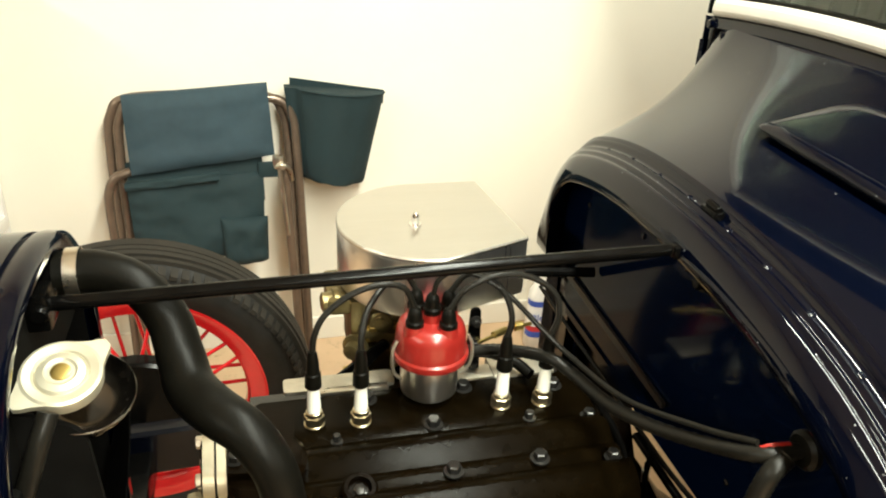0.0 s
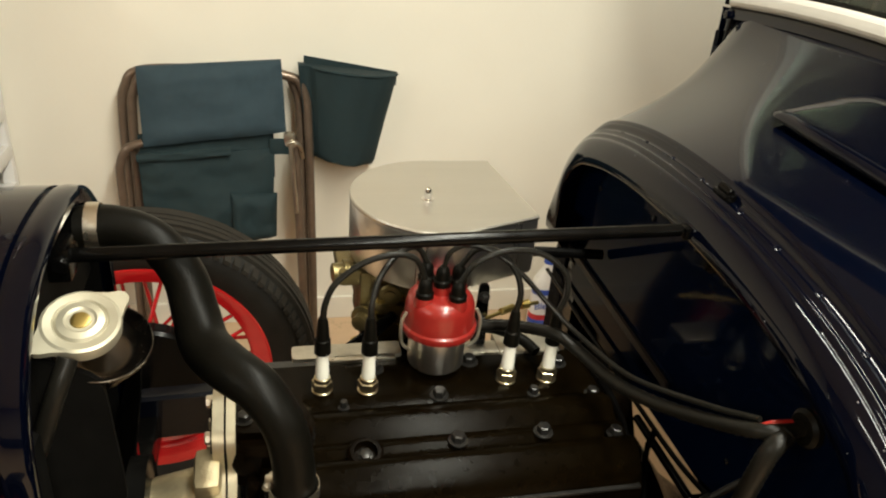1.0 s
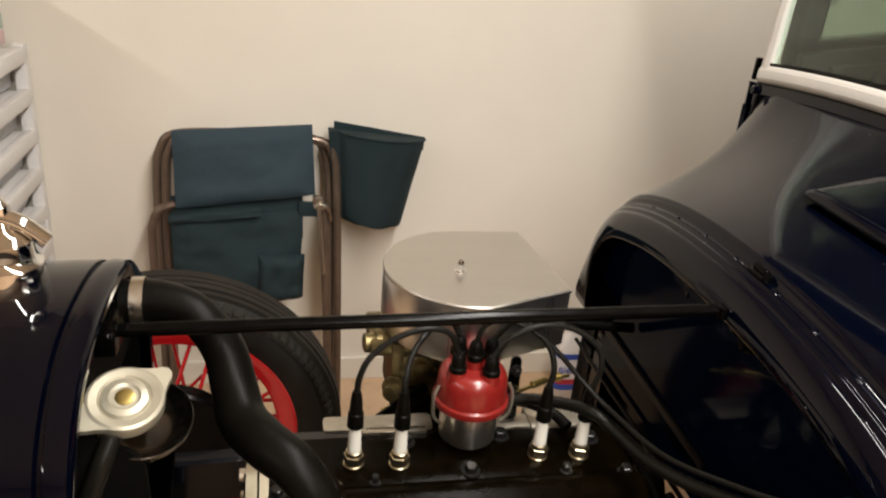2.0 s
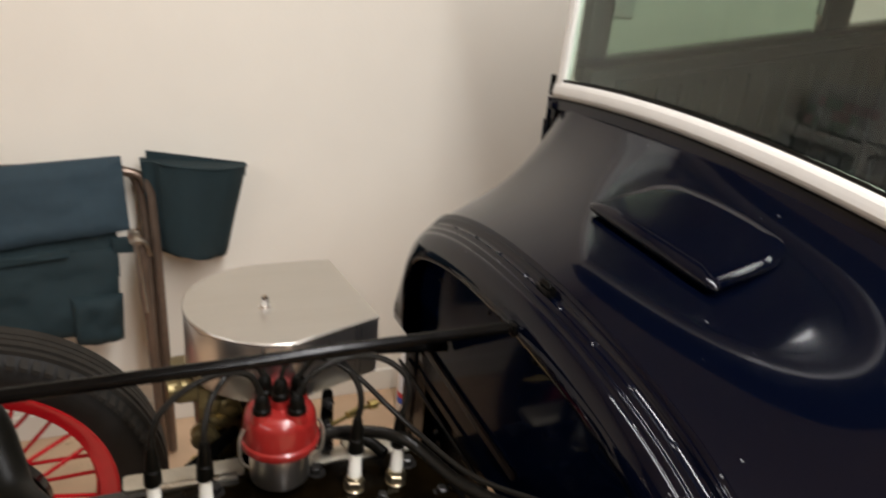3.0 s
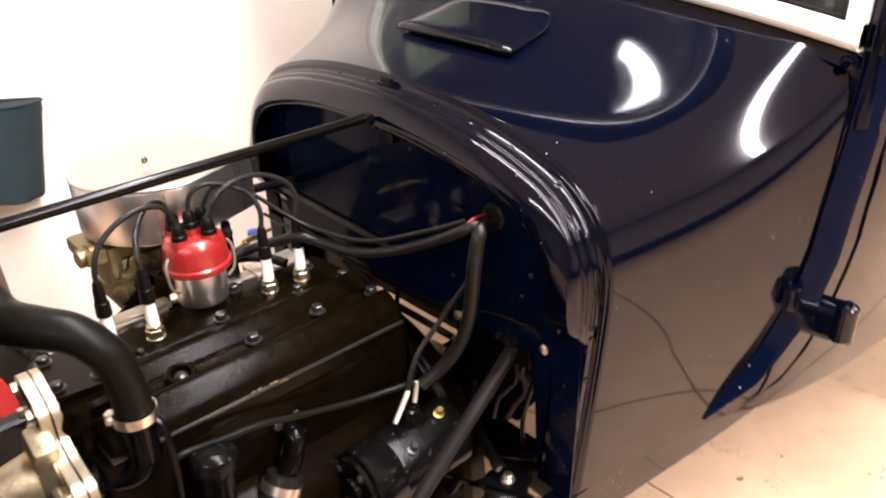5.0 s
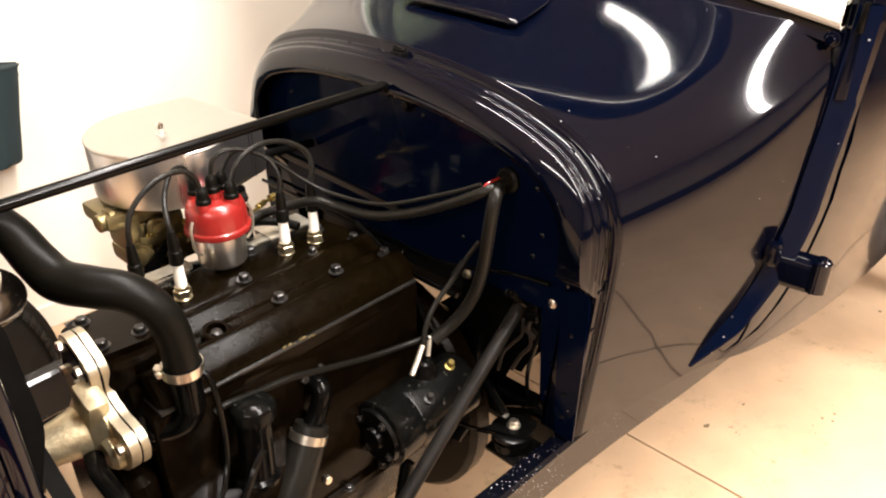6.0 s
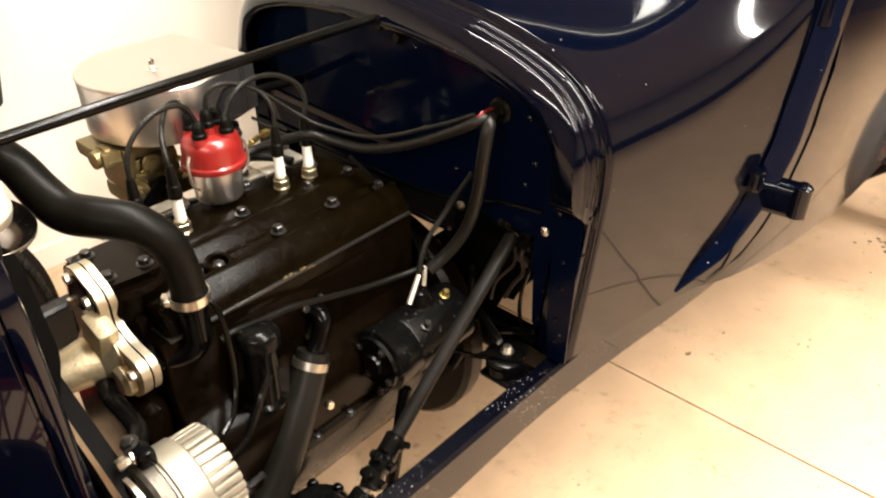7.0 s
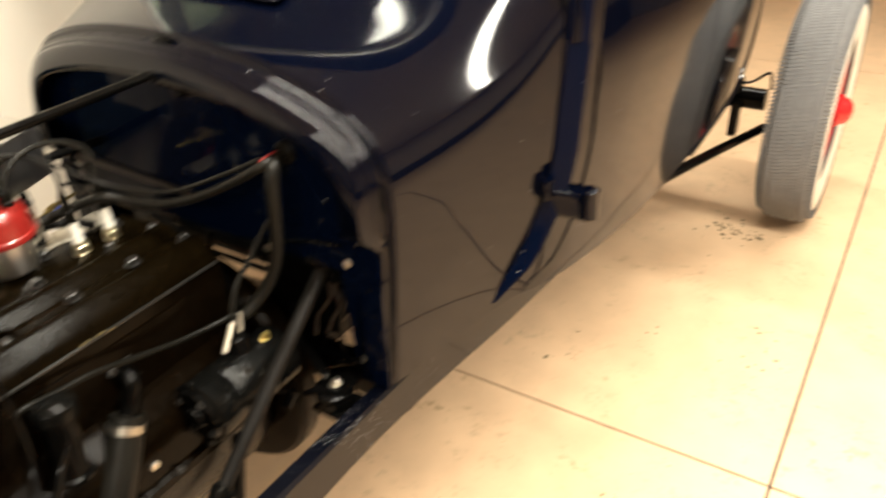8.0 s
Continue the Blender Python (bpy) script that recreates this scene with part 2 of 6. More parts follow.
_t.inputs["Emission Color"].default_value, _t.inputs["Emission Strength"].default_value = (0.97, 1.0, 0.88, 1), 4.0


# ---- mesh helpers ----
def part(name, bm, material, parent=None, label="", smooth=True, angle=35):
    me = bpy.data.meshes.new(name)
    bmesh.ops.recalc_face_normals(bm, faces=bm.faces)
    if smooth:
        lim = radians(angle)
        for f in bm.faces:
            f.smooth = True
        for e in bm.edges:
            if len(e.link_faces) == 2 and e.calc_face_angle(0) > lim:
                e.smooth = False
    bm.to_mesh(me)
    bm.free()
    me.materials.append(material)
    ob = new(name, me)
    if parent:
        ob.parent = parent
        ob.matrix_parent_inverse = parent.matrix_basis.inverted() if parent.type == "EMPTY" else Matrix()
    if label:
        ob["label"] = label
    return ob


def share(ob, parent, m):
    """Another object on the same mesh."""
    o = new(ob.name.split(".")[0], ob.data)
    o.parent = parent
    o.matrix_basis = m
    if "label" in ob:
        o["label"] = ob["label"]
    return o


def thing(name, label, category, group="", kind="", at=(0, 0, 0)):
    ob = new(name)
    ob.matrix_basis = pose(*at)
    return tagged(ob, label, category, group, kind)


def box(c, s, bevel=0.0, rot=(0, 0, 0), bm=None, seg=2):
    bm2 = bmesh.new()
    bmesh.ops.create_cube(bm2, size=1)
    bmesh.ops.scale(bm2, vec=s, verts=bm2.verts)
    if bevel:
        bmesh.ops.bevel(bm2, geom=bm2.edges[:], offset=bevel, segments=seg, affect="EDGES", profile=0.6)
    bm2.transform(pose(*c, *rot))
    return join(bm, bm2)


def join(bm, bm2):
    if bm is None:
        return bm2
    me = bpy.data.meshes.new("tmp")
    bm2.to_mesh(me)
    bm2.free()
    bm.from_mesh(me)
    bpy.data.meshes.remove(me)
    return bm


def rings(loops, closed=True, caps=True, bm=None):
    """Skin a list of vertex loops of equal length."""
    bm = bm or bmesh.new()
    vs = [[bm.verts.new(p) for p in loop] for loop in loops]
    n = len(loops[0])
    for a, b in zip(vs, vs[1:]):
        for i in range(n if closed else n - 1):
            j = (i + 1) % n
            bm.faces.new((a[i], a[j], b[j], b[i]))
    if caps and closed:
        bm.faces.new(vs[0])
        bm.faces.new(vs[-1][::-1])
    return bm


def basis(d):
    d = Vector(d).normalized()
    u = d.orthogonal().normalized() if abs(d.z) > 0.99 else d.cross(Vector((0, 0, 1))).normalized()
    return u, d.cross(u).normalized()


def lathe(profile, base, axis, seg=28, bm=None, caps=True):
    """profile: (distance along axis, radius) pairs."""
    u, v = basis(axis)
    d, base = Vector(axis).normalized(), Vector(base)
    loops = []
    for h, r in profile:
        r = max(r, 1e-4)
        loops.append([base + d * h + (u * math.cos(2 * math.pi * k / seg) + v * math.sin(2 * math.pi * k / seg)) * r for k in range(seg)])
    return rings(loops, True, caps, bm)


def rod(p0, p1, r, seg=12, bm=None, r1=None):
    p0, p1 = Vector(p0), Vector(p1)
    L = (p1 - p0).length
    r1 = r if r1 is None else r1
    c = min(r, r1, L / 2) * 0.25
    return lathe([(0, r - c), (c, r), (L - c, r1), (L, r1 - c)], p0, p1 - p0, seg, bm)


def spline(pts, n=8):
    pts = [Vector(p) for p in pts]
    P = [pts[0] * 2 - pts[1]] + pts + [pts[-1] * 2 - pts[-2]]
    out = []
    for i in range(1, len(P) - 2):
        a, b, c, d = P[i - 1:i + 3]
        for k in range(n):
            t = k / n
            out.append(0.5 * (2 * b + (c - a) * t + (2 * a - 5 * b + 4 * c - d) * t * t + (3 * b - a - 3 * c + d) * t ** 3))
    out.append(pts[-1])
    return out


def tube(pts, r, seg=12, n=8, bm=None, ribs=0.0, caps=True, flat=1.0):
    """A tube along a smooth curve; r may be a number or a function of 0..1."""
    path = spline(pts, n) if n > 1 else [Vector(p) for p in pts]
    loops, u = [], None
    for i, p in enumerate(path):
        d = (path[min(i + 1, len(path) - 1)] - path[max(i - 1, 0)]).normalized()
        if u is None:
            u = basis(d)[0]
        u = (u - d * u.dot(d)).normalized()
        v = d.cross(u)
        rr = r(i / (len(path) - 1)) if callable(r) else r
        if ribs and i % 2:
            rr *= 1 - ribs
        loops.append([p + (u * math.cos(2 * math.pi * k / seg) + v * math.sin(2 * math.pi * k / seg) * flat) * rr for k in range(seg)])
    return rings(loops, True, caps, bm)


def hexbolt(p, axis, r, h, bm=None, washer=1.45):
    bm = lathe([(0, r * washer), (h * 0.18, r * washer), (h * 0.22, r * 1.05)], p, axis, 16, bm)
    u = Vector(axis).normalized()
    return lathe([(h * 0.2, r), (h * 0.9, r), (h, r * 0.8)], p, axis, 6, bm)


def plate(outline, origin, ax, ay, thick, bevel=0.002):
    """A flat plate: outline of (a, b) pairs on the axes ax, ay, thick along their normal."""
    ax, ay, o = Vector(ax).normalized(), Vector(ay).normalized(), Vector(origin)
    nrm = ax.cross(ay).normalized()
    bm = rings([[o + ax * a + ay * b + nrm * h for a, b in outline] for h in (0, thick)])
    if bevel:
        flat = [e for e in bm.edges if len(e.link_faces) == 2 and e.calc_face_angle(0) > 1.2 and (len(e.link_faces[0].verts) > 4 or len(e.link_faces[1].verts) > 4)]
        bmesh.ops.bevel(bm, geom=flat, offset=bevel, segments=2, affect="EDGES")
    return bm


def rounded(pts, r, n=5):
    """Round the corners of a 2D outline."""
    out = []
    m = len(pts)
    for i in range(m):
        p, a, b = Vector(pts[i]), Vector(pts[i - 1]), Vector(pts[(i + 1) % m])
        ra = min(r, (a - p).length * 0.45, (b - p).length * 0.45)
        s, e = p + (a - p).normalized() * ra, p + (b - p).normalized() * ra
        for k in range(n + 1):
            t = k / n
            out.append(tuple(s * (1 - t) ** 2 + p * 2 * t * (1 - t) + e * t * t))
    return out


def clamp_band(p, axis, r, w, bm=None):
    bm = lathe([(-w / 2, r), (-w / 2, r + 0.0016), (w / 2, r + 0.0016), (w / 2, r)], p, axis, 32, bm, caps=False)
    return bm


def thicken(ob, t):
    """Give a sheet its thickness, with crisp edges."""
    md = ob.modifiers.new("thickness", "SOLIDIFY")
    md.thickness, md.offset = t, -1
    ob.modifiers.new("crisp_edges", "EDGE_SPLIT").split_angle = radians(40)


# ---- the room ----
X0, X1, Y0, Y1 = -4.3, 7.4, -5.2, 1.357


def structure(name, bm, material, label, category):
    ob = part(name, bm, material, None, smooth=False)
    return tagged(ob, label, category, kind="structure")


structure("wall_north", box(((X0 + X1) / 2, Y1 + 0.06, CEILING / 2), (X1 - X0 + 0.24, 0.12, CEILING)), WALL, "cream painted plain garage wall behind the car", "wall")
structure("wall_south", box(((X0 + X1) / 2, Y0 - 0.06, CEILING / 2), (X1 - X0 + 0.24, 0.12, CEILING)), PALE_WALL, "pale brown rendered plain garage wall", "wall")
# Unseen end walls added, coloured dark to dim what the bodywork mirrors.
structure("wall_west", box((X0 - 0.06, (Y0 + Y1) / 2, CEILING / 2), (0.12, Y1 - Y0, CEILING)), DIM_WALL, "unseen plain garage end wall, coloured dark for dim reflections", "wall")
structure("wall_east", box((X1 + 0.06, (Y0 + Y1) / 2, CEILING / 2), (0.12, Y1 - Y0, CEILING)), DIM_WALL, "unseen plain garage end wall, coloured dark for dim reflections", "wall")
structure("ceiling", box(((X0 + X1) / 2, (Y0 + Y1) / 2, CEILING + 0.05), (X1 - X0 + 0.24, Y1 - Y0 + 0.24, 0.1)), CEIL, "tan boarded flat garage ceiling", "ceiling")
structure("trim", box(((X0 + X1) / 2, Y0 + 0.004, 0.30), (X1 - X0, 0.008, 0.60), 0.002), DARK_DOOR, "dark painted dado along the plain wall", "wall trim")
structure("baseboard", box(((X0 + X1) / 2, Y1 - 0.006, 0.04), (X1 - X0, 0.012, 0.08), 0.003), WALL, "low cream painted skirting along the wall", "baseboard")

floor = tagged(part("floor", box(((X0 + X1) / 2, (Y0 + Y1) / 2, -0.056), (X1 - X0 + 0.24, Y1 - Y0 + 0.24, 0.1)), GROUT, None, smooth=False),
               "peach coloured screeded garage floor with dark joints", "floor", kind="structure")
JX, JY = [X0, -2.05, 1.046, 4.15, X1], [Y0, -3.4, -1.013, Y1]
for xa, xb in zip(JX, JX[1:]):
    for ya, yb in zip(JY, JY[1:]):
        g = 0.0033
        part("slab", box(((xa + xb) / 2, (ya + yb) / 2, -0.004), (xb - xa - 2 * g, yb - ya - 2 * g, 0.008), 0.0008), FLOOR, floor, smooth=False)

# dirt and scuffs on the floor
dirt = bmesh.new()
rnd = random.Random(4)
for cx, cy, n, sx, sy in ((2.17, -0.67, 26, 0.09, 0.05), (1.48, -0.87, 8, 0.03, 0.03), (1.37, -0.90, 6, 0.03, 0.02), (1.24, -0.37, 12, 0.06, 0.05), (1.46, -0.60, 7, 0.05, 0.03), (2.10, -0.57, 6, 0.06, 0.03), (0.75, -0.75, 10, 0.25, 0.2), (0.5, -0.6, 6, 0.2, 0.1)):
    for k in range(n):
        x, y, r = rnd.gauss(cx, sx), rnd.gauss(cy, sy), abs(rnd.gauss(0, 0.0022)) + 0.0008
        if abs(x - 1.046) < 0.02:
            continue
        m = rnd.randint(5, 8)
        a0 = rnd.random() * 6
        dirt.faces.new([dirt.verts.new((x + r * rnd.uniform(0.5, 1.5) * math.cos(a0 + 6.283 * i / m) * 1.4, y + r * rnd.uniform(0.5, 1.4) * math.sin(a0 + 6.283 * i / m), 0.0006)) for i in range(m)])
for cx, cy, n, sx, sy, r0 in ((2.146, -0.645, 16, 0.022, 0.045, 0.0060), (2.19, -0.60, 9, 0.02, 0.02, 0.0045), (2.15, -0.71, 7, 0.02, 0.02, 0.0045), (1.62, -0.88, 5, 0.02, 0.02, 0.0030), (1.50, -0.93, 6, 0.025, 0.02, 0.0030), (0.75, -0.80, 70, 0.30, 0.22, 0.0010), (0.45, -0.95, 60, 0.25, 0.18, 0.0010), (1.5, -0.95, 30, 0.35, 0.2, 0.0011)):
    for k in range(n):
        x, y = rnd.gauss(cx, sx), rnd.gauss(cy, sy)
        r, m, a0 = r0 * rnd.uniform(0.5, 1.7), rnd.randint(6, 9), rnd.random() * 6
        low, top = [], []
        for i in range(m):
            a, q = a0 + 6.283 * i / m, r * rnd.uniform(0.45, 1.25)
            low.append(dirt.verts.new((x + q * math.cos(a), y + q * 1.3 * math.sin(a), 0.0002)))
            top.append(dirt.verts.new((x + q * 0.6 * math.cos(a), y + q * 0.8 * math.sin(a), 0.0004 + r * 0.35)))
        dirt.faces.new(top)
        for i in range(m):
            dirt.faces.new((low[i], low[(i + 1) % m], top[(i + 1) % m], top[i]))
tagged(part("floor_dirt", dirt, DIRT, None, smooth=False), "dark crumbs and scuffs of dirt on the floor", "dirt", kind="stuff")

for bx, by, bl, bd, watts in BATTENS:
    lamp = thing("ceiling_light", "white fluorescent ceiling lamp with an opal diffuser", "ceiling light", "ceiling lamps", at=(bx, by, CEILING))
    part("housing", box((bx, by, CEILING - 0.03), (bl + 0.06, bd + 0.06, 0.06), 0.006), WHITE_PLASTIC, lamp)
    part("diffuser", box((bx, by, CEILING - 0.070), (bl + 0.02, bd + 0.02, 0.02), 0.006), TUBE_GLOW, lamp, "lit opal diffuser")
    for s in (-1, 1):
        part("end_cap", box((bx, by + s * (bd / 2 + 0.02), CEILING - 0.072), (bl + 0.05, 0.02, 0.034), 0.004), WHITE_PLASTIC, lamp)


# ---- the car ----
car = thing("car", "dark blue vintage hot rod car with its bonnet removed", "car", at=(1.0, 0.0, 0.0))


def lerp_table(table, x):
    if x <= table[0][0]:
        return table[0][1]
    for (xa, a), (xb, b) in zip(table, table[1:]):
        if x <= xb:
            i = next(k for k, row in enumerate(table) if row[0] == xa)
            h = xb - xa

            def tangent(j):
                if j == 0 or j == len(table) - 1:
                    k = min(max(j, 1), len(table) - 1)
                    return (table[k][1] - table[k - 1][1]) / (table[k][0] - table[k - 1][0])
                p, q = table[j - 1], table[j + 1]
                return (q[1] - p[1]) / (q[0] - p[0])
            ma, mb = tangent(i), tangent(i + 1)
            t = (x - xa) / h
            return a * (2 * t ** 3 - 3 * t * t + 1) + ma * h * (t ** 3 - 2 * t * t + t) + b * (3 * t * t - 2 * t ** 3) + mb * h * (t ** 3 - t * t)
    return table[-1][1]


ROLL = 0.0367         # the car leans a little to its near side
HW = [(0.40, 0.452), (0.464, 0.4592), (0.53, 0.4765), (0.60, 0.4984), (0.67, 0.5236), (0.73, 0.5480), (0.77, 0.5657), (0.80, 0.5797), (0.90, 0.604), (1.05, 0.625), (1.3, 0.640), (1.75, 0.640), (2.2, 0.615), (2.6, 0.52)]
TUCK = [(0.40, 0.026), (0.464, 0.026), (0.60, 0.034), (0.74, 0.039), (0.90, 0.035), (1.3, 0.025), (2.6, 0.018)]
BELT = 0.955


def side_y(x, z):
    """Half width of the body at a place on its side, from the car's line of travel."""
    h = lerp_table(HW, x)
    if z < 0.85:
        h -= lerp_table(TUCK, x) * ((0.85 - z) / 0.31) ** 1.15
    elif z > 0.9 and (z < BELT or x < 0.82):
        h += ROLL * (z - 0.9)
    return h


def arch(hw, top, zs, zb, n, k=44, m=8):
    """A full arch on straight legs: (y, z) pairs."""
    out = [(-hw, zb + (zs - zb) * i / m) for i in range(m)]
    for i in range(k + 1):
        a = math.pi * i / k
        c, s = math.cos(a), math.sin(a)
        out.append((-math.copysign(abs(c) ** (2 / n), c) * hw, zs + (top - zs) * s ** (2 / n)))
    out += [(hw, zs + (zb - zs) * (i + 1) / m) for i in range(m)]
    return out


def middle(x):
    """The middle line of the cowl."""
    return -0.0345 + (min(max(x, 0.40), 0.80) - 0.464) / 0.336 * 0.0295


def crown_shape(x, d=0.0):
    """The cowl's cross-section: half width, crown height at a distance from its middle, shoulder radius, where they meet, their slope there, the shoulder's centre."""
    u = x - 0.464
    s = u / 0.336
    hw = 0.4247 + 0.1281 * s + 0.0178 * s * s + d
    top = 1.0778 + 0.2128 * u - 0.45 * u * u + 2.5333 * u ** 3 + d
    a = 0.2747 - 0.3073 * s + 0.2364 * s * s
    b = 1.5318 - 1.8829 * s
    r = max(0.03, 0.1545 + 0.0085 * s - 0.0798 * s * s + 1.1 * d)
    yt, th = hw - r, 0.0
    for _ in range(25):
        th = math.atan(2 * a * yt + 4 * b * yt ** 3)
        yt = hw - r + r * math.sin(th)

    def crown(y):
        return top - a * y * y - b * y ** 4
    return hw, crown, r, yt, th, crown(yt) - r * math.cos(th)


def section(x, d=0.0, zb=0.512, k=26, f=16, m=8, far_tuck=0.0):
    """The cowl's outline at x, d outside its skin, from the near foot over the top to the far foot."""
    hw, crown, r, yt, th, zc = crown_shape(x, d)
    half = [(yt * i / k, crown(yt * i / k)) for i in range(k + 1)]
    for i in range(1, f + 1):
        q = th + (math.pi / 2 - th) * i / f
        half.append((hw - r + r * math.sin(q), zc + r * math.cos(q)))
    c = middle(x)
    near = [(x, c - y - ROLL * (z - 0.9), z - ROLL * y) for y, z in half]
    far = [(x, c + y - ROLL * (z - 0.9), z + ROLL * y) for y, z in half]
    zn, zf, yf = near[-1][2], far[-1][2], far[-1][1]
    off = near[-1][1] + side_y(x, zn) + d
    legs_n = [(zb + (zn - zb) * i / m) for i in range(m)]
    fill = d + 0.0045 if 0.42 < x < 0.4577 and -0.02 < d < 0.0 else 0.0      # the beads run out below the shoulders
    out = [(x, -side_y(x, z) - d + off + fill * min(1.0, (zn - z) / 0.07), z) for z in legs_n] + near[::-1] + far[1:]
    for i in range(1, m + 1):
        z = zf + (zb - zf) * i / m
        out.append((x, yf - fill * min(1.0, (zf - z) / 0.07) + 0.01 * (z - zf) - far_tuck * min(0.055, max(0.0, 0.84 - z) * 0.55), z))
    return out


def body_low(x):
    """The height of the body's lower edge."""
    return lerp_table([(0.44, 0.510), (0.50, 0.514), (0.60, 0.530), (0.75, 0.554), (0.9, 0.552), (1.3, 0.548), (1.6, 0.56)], x)


# outer cowl skin
xs = [0.467 + 0.0086 * i for i in range(38)] + [0.800]
cowl = part("cowl", rings([section(x, zb=body_low(x)) for x in xs], closed=False), PAINT, car, "glossy dark blue cowl with dust specks", angle=60)
thicken(cowl, 0.003)
# the stepped ledge that the bonnet sits on: a roll of beads round the front of the cowl
LEDGE = [(0.4700, 0.0000), (0.4695, 0.0020), (0.4680, 0.0032), (0.4662, 0.0026), (0.4648, 0.0002), (0.4636, -0.0012), (0.4624, 0.0000), (0.4606, 0.0012), (0.4588, 0.0002), (0.4576, -0.0035), (0.4566, -0.0068), (0.4550, -0.0078), (0.4490, -0.0080), (0.4474, -0.0068),
         (0.4460, -0.0042), (0.4444, -0.0030), (0.4426, -0.0042), (0.4408, -0.0066), (0.4390, -0.0066), (0.4370, -0.0050), (0.4350, -0.0050), (0.4332, -0.0072), (0.4316, -0.0096), (0.4298, -0.0094), (0.4276, -0.0088), (0.4250, -0.0104), (0.4215, -0.0142), (0.4180, -0.0190), (0.4146, -0.0250), (0.4118, -0.0315), (0.4104, -0.0375),
         (0.4104, -0.0420), (0.4118, -0.0455), (0.4150, -0.0480), (0.4210, -0.0495), (0.4360, -0.0500), (0.4480, -0.0500)]
def cut_back(p):
    """The rolled front edge stops above the frame; below it the ledge is only a flat flange."""
    x, y, z = p
    flat = min(1.0, max(0.0, (0.925 - z) / 0.07))
    if x < 0.4235:
        x += (0.4125 - x) * flat
    return (max(x, 0.447 - 0.045 * min(1.0, max(0.0, (z - 0.795) / 0.04))), y, z)


ledge = part("bonnet_ledge", rings([[cut_back(p) for p in section(x, d, 0.512, m=24, far_tuck=1.0)] for x, d in LEDGE], closed=False), PAINT, cowl, "beaded glossy ledge for the bonnet lacing", angle=50)
# lacing rivets along the ledge
src = None
run = section(0.452, -0.008, 0.60, far_tuck=1.0)
gone, step, last = 0.03, 0.078, 0.0
for a, b in zip(run, run[1:]):
    a, b = Vector(a), Vector(b)
    last += (b - a).length
    if last < gone:
        continue
    gone += step
    nrm = Vector((1, 0, 0)).cross(b - a).normalized()
    if nrm.dot(b - Vector((0.452, -0.03, 0.75))) < 0:
        nrm.negate()
    m = Matrix.Translation(b) @ nrm.to_track_quat("Z", "Y").to_matrix().to_4x4()
    if src is None:
        src = part("rivet", lathe([(-0.002, 0.0046), (0.0006, 0.0046), (0.0014, 0.0036), (0.0018, 0.002)], (0, 0, 0), (0, 0, 1), 12), PAINT, ledge)
        src.matrix_basis = m
    else:
        share(src, ledge, m)
# seam and worn notch where the beads run out on the near leg
part("ledge_seam", tube([(0.4465, -side_y(0.4465, z) + 0.0032, z) for z in (0.905, 0.88, 0.85, 0.82)], 0.0016, 6), BLACK, ledge, "dark seam in the ledge")
part("ledge_seam", tube([(0.4520, -side_y(0.4520, z) + 0.0032, z) for z in (0.905, 0.88, 0.86)], 0.0012, 6), BLACK, ledge, "dark seam in the ledge")
part("ledge_seam", tube([(0.4560, -side_y(0.4560, z) + 0.0030, z) for z in (0.82, 0.75, 0.65, 0.53)], 0.0011, 6), BLACK, ledge, "dark seam in the ledge")
# catch on the top of the ledge
bmc = box((0.452, -0.044, 1.0720), (0.016, 0.030, 0.010), 0.003)
bmc = rod((0.452, -0.056, 1.078), (0.452, -0.032, 1.079), 0.0045, 12, bmc)
part("bonnet_catch", bmc, BLACK, cowl)
# door-side moulding, sloping down and forward
def on_side(x, z, out=0.0, s=-1):
    return (x, s * (side_y(x, z) + out), z)


for s in (-1, 1):
    strip = [(0.690, 0.565, 0.003), (0.712, 0.600, 0.006), (0.743, 0.645, 0.0078), (0.769, 0.705, 0.0102), (0.788, 0.775, 0.0125), (0.800, 0.855, 0.0145), (0.807, 0.940, 0.015), (0.813, 1.03, 0.015), (0.815, 1.12, 0.0145), (0.815, 1.17, 0.014)]
    path = spline([Vector((x, w, z)) for x, z, w in strip], 6)
    loops = []
    for i, p in enumerate(path):
        t = i / (len(path) - 1)
        w = p.y
        d = (path[min(i + 1, len(path) - 1)] - path[max(i - 1, 0)]).normalized()
        side = Vector((d.z, 0, -d.x))
        loop = []
        for a, rise in ((-1, 0.0), (-0.75, 0.20), (-0.45, 0.46), (-0.1, 0.75), (0.22, 0.95), (0.45, 1.0), (0.68, 0.94), (0.86, 0.72), (0.97, 0.40), (1.0, 0.0)):
            q = p + side * a * w
            loop.append(on_side(q.x, q.z, 0.0012 + 0.025 * rise * min(1, t * 4 + 0.2), s))
        loops.append(loop)
    part("pillar_moulding", rings(loops, closed=False), BULKHEAD_PAINT, cowl, "raised sloping body moulding")

# cowl vent flap, propped a little open
def cowl_top(x, y):
    hw, crown, r, yt, th, zc = crown_shape(x)
    yc, z = y - middle(x), 1.0
    for _ in range(4):
        u = abs(yc + ROLL * (z - 0.9))
        z = (crown(u) if u <= yt else zc + math.sqrt(max(r * r - (u - hw + r) ** 2, 0.0))) + ROLL * yc
    return z


VENT_Y = -0.022
vent = [(0.600, -0.124), (0.606, -0.131), (0.700, -0.127), (0.727, -0.105), (0.732, -0.05), (0.733, 0.0), (0.732, 0.05), (0.727, 0.105), (0.700, 0.127), (0.606, 0.131), (0.600, 0.124), (0.597, 0.06), (0.596, 0.0), (0.597, -0.06)]
vout = [(x, y + VENT_Y) for x, y in rounded(vent, 0.022, 4)]


def vent_z(x, y):
    return cowl_top(x, y) + 0.003 + 0.010 * (0.733 - x) / 0.137


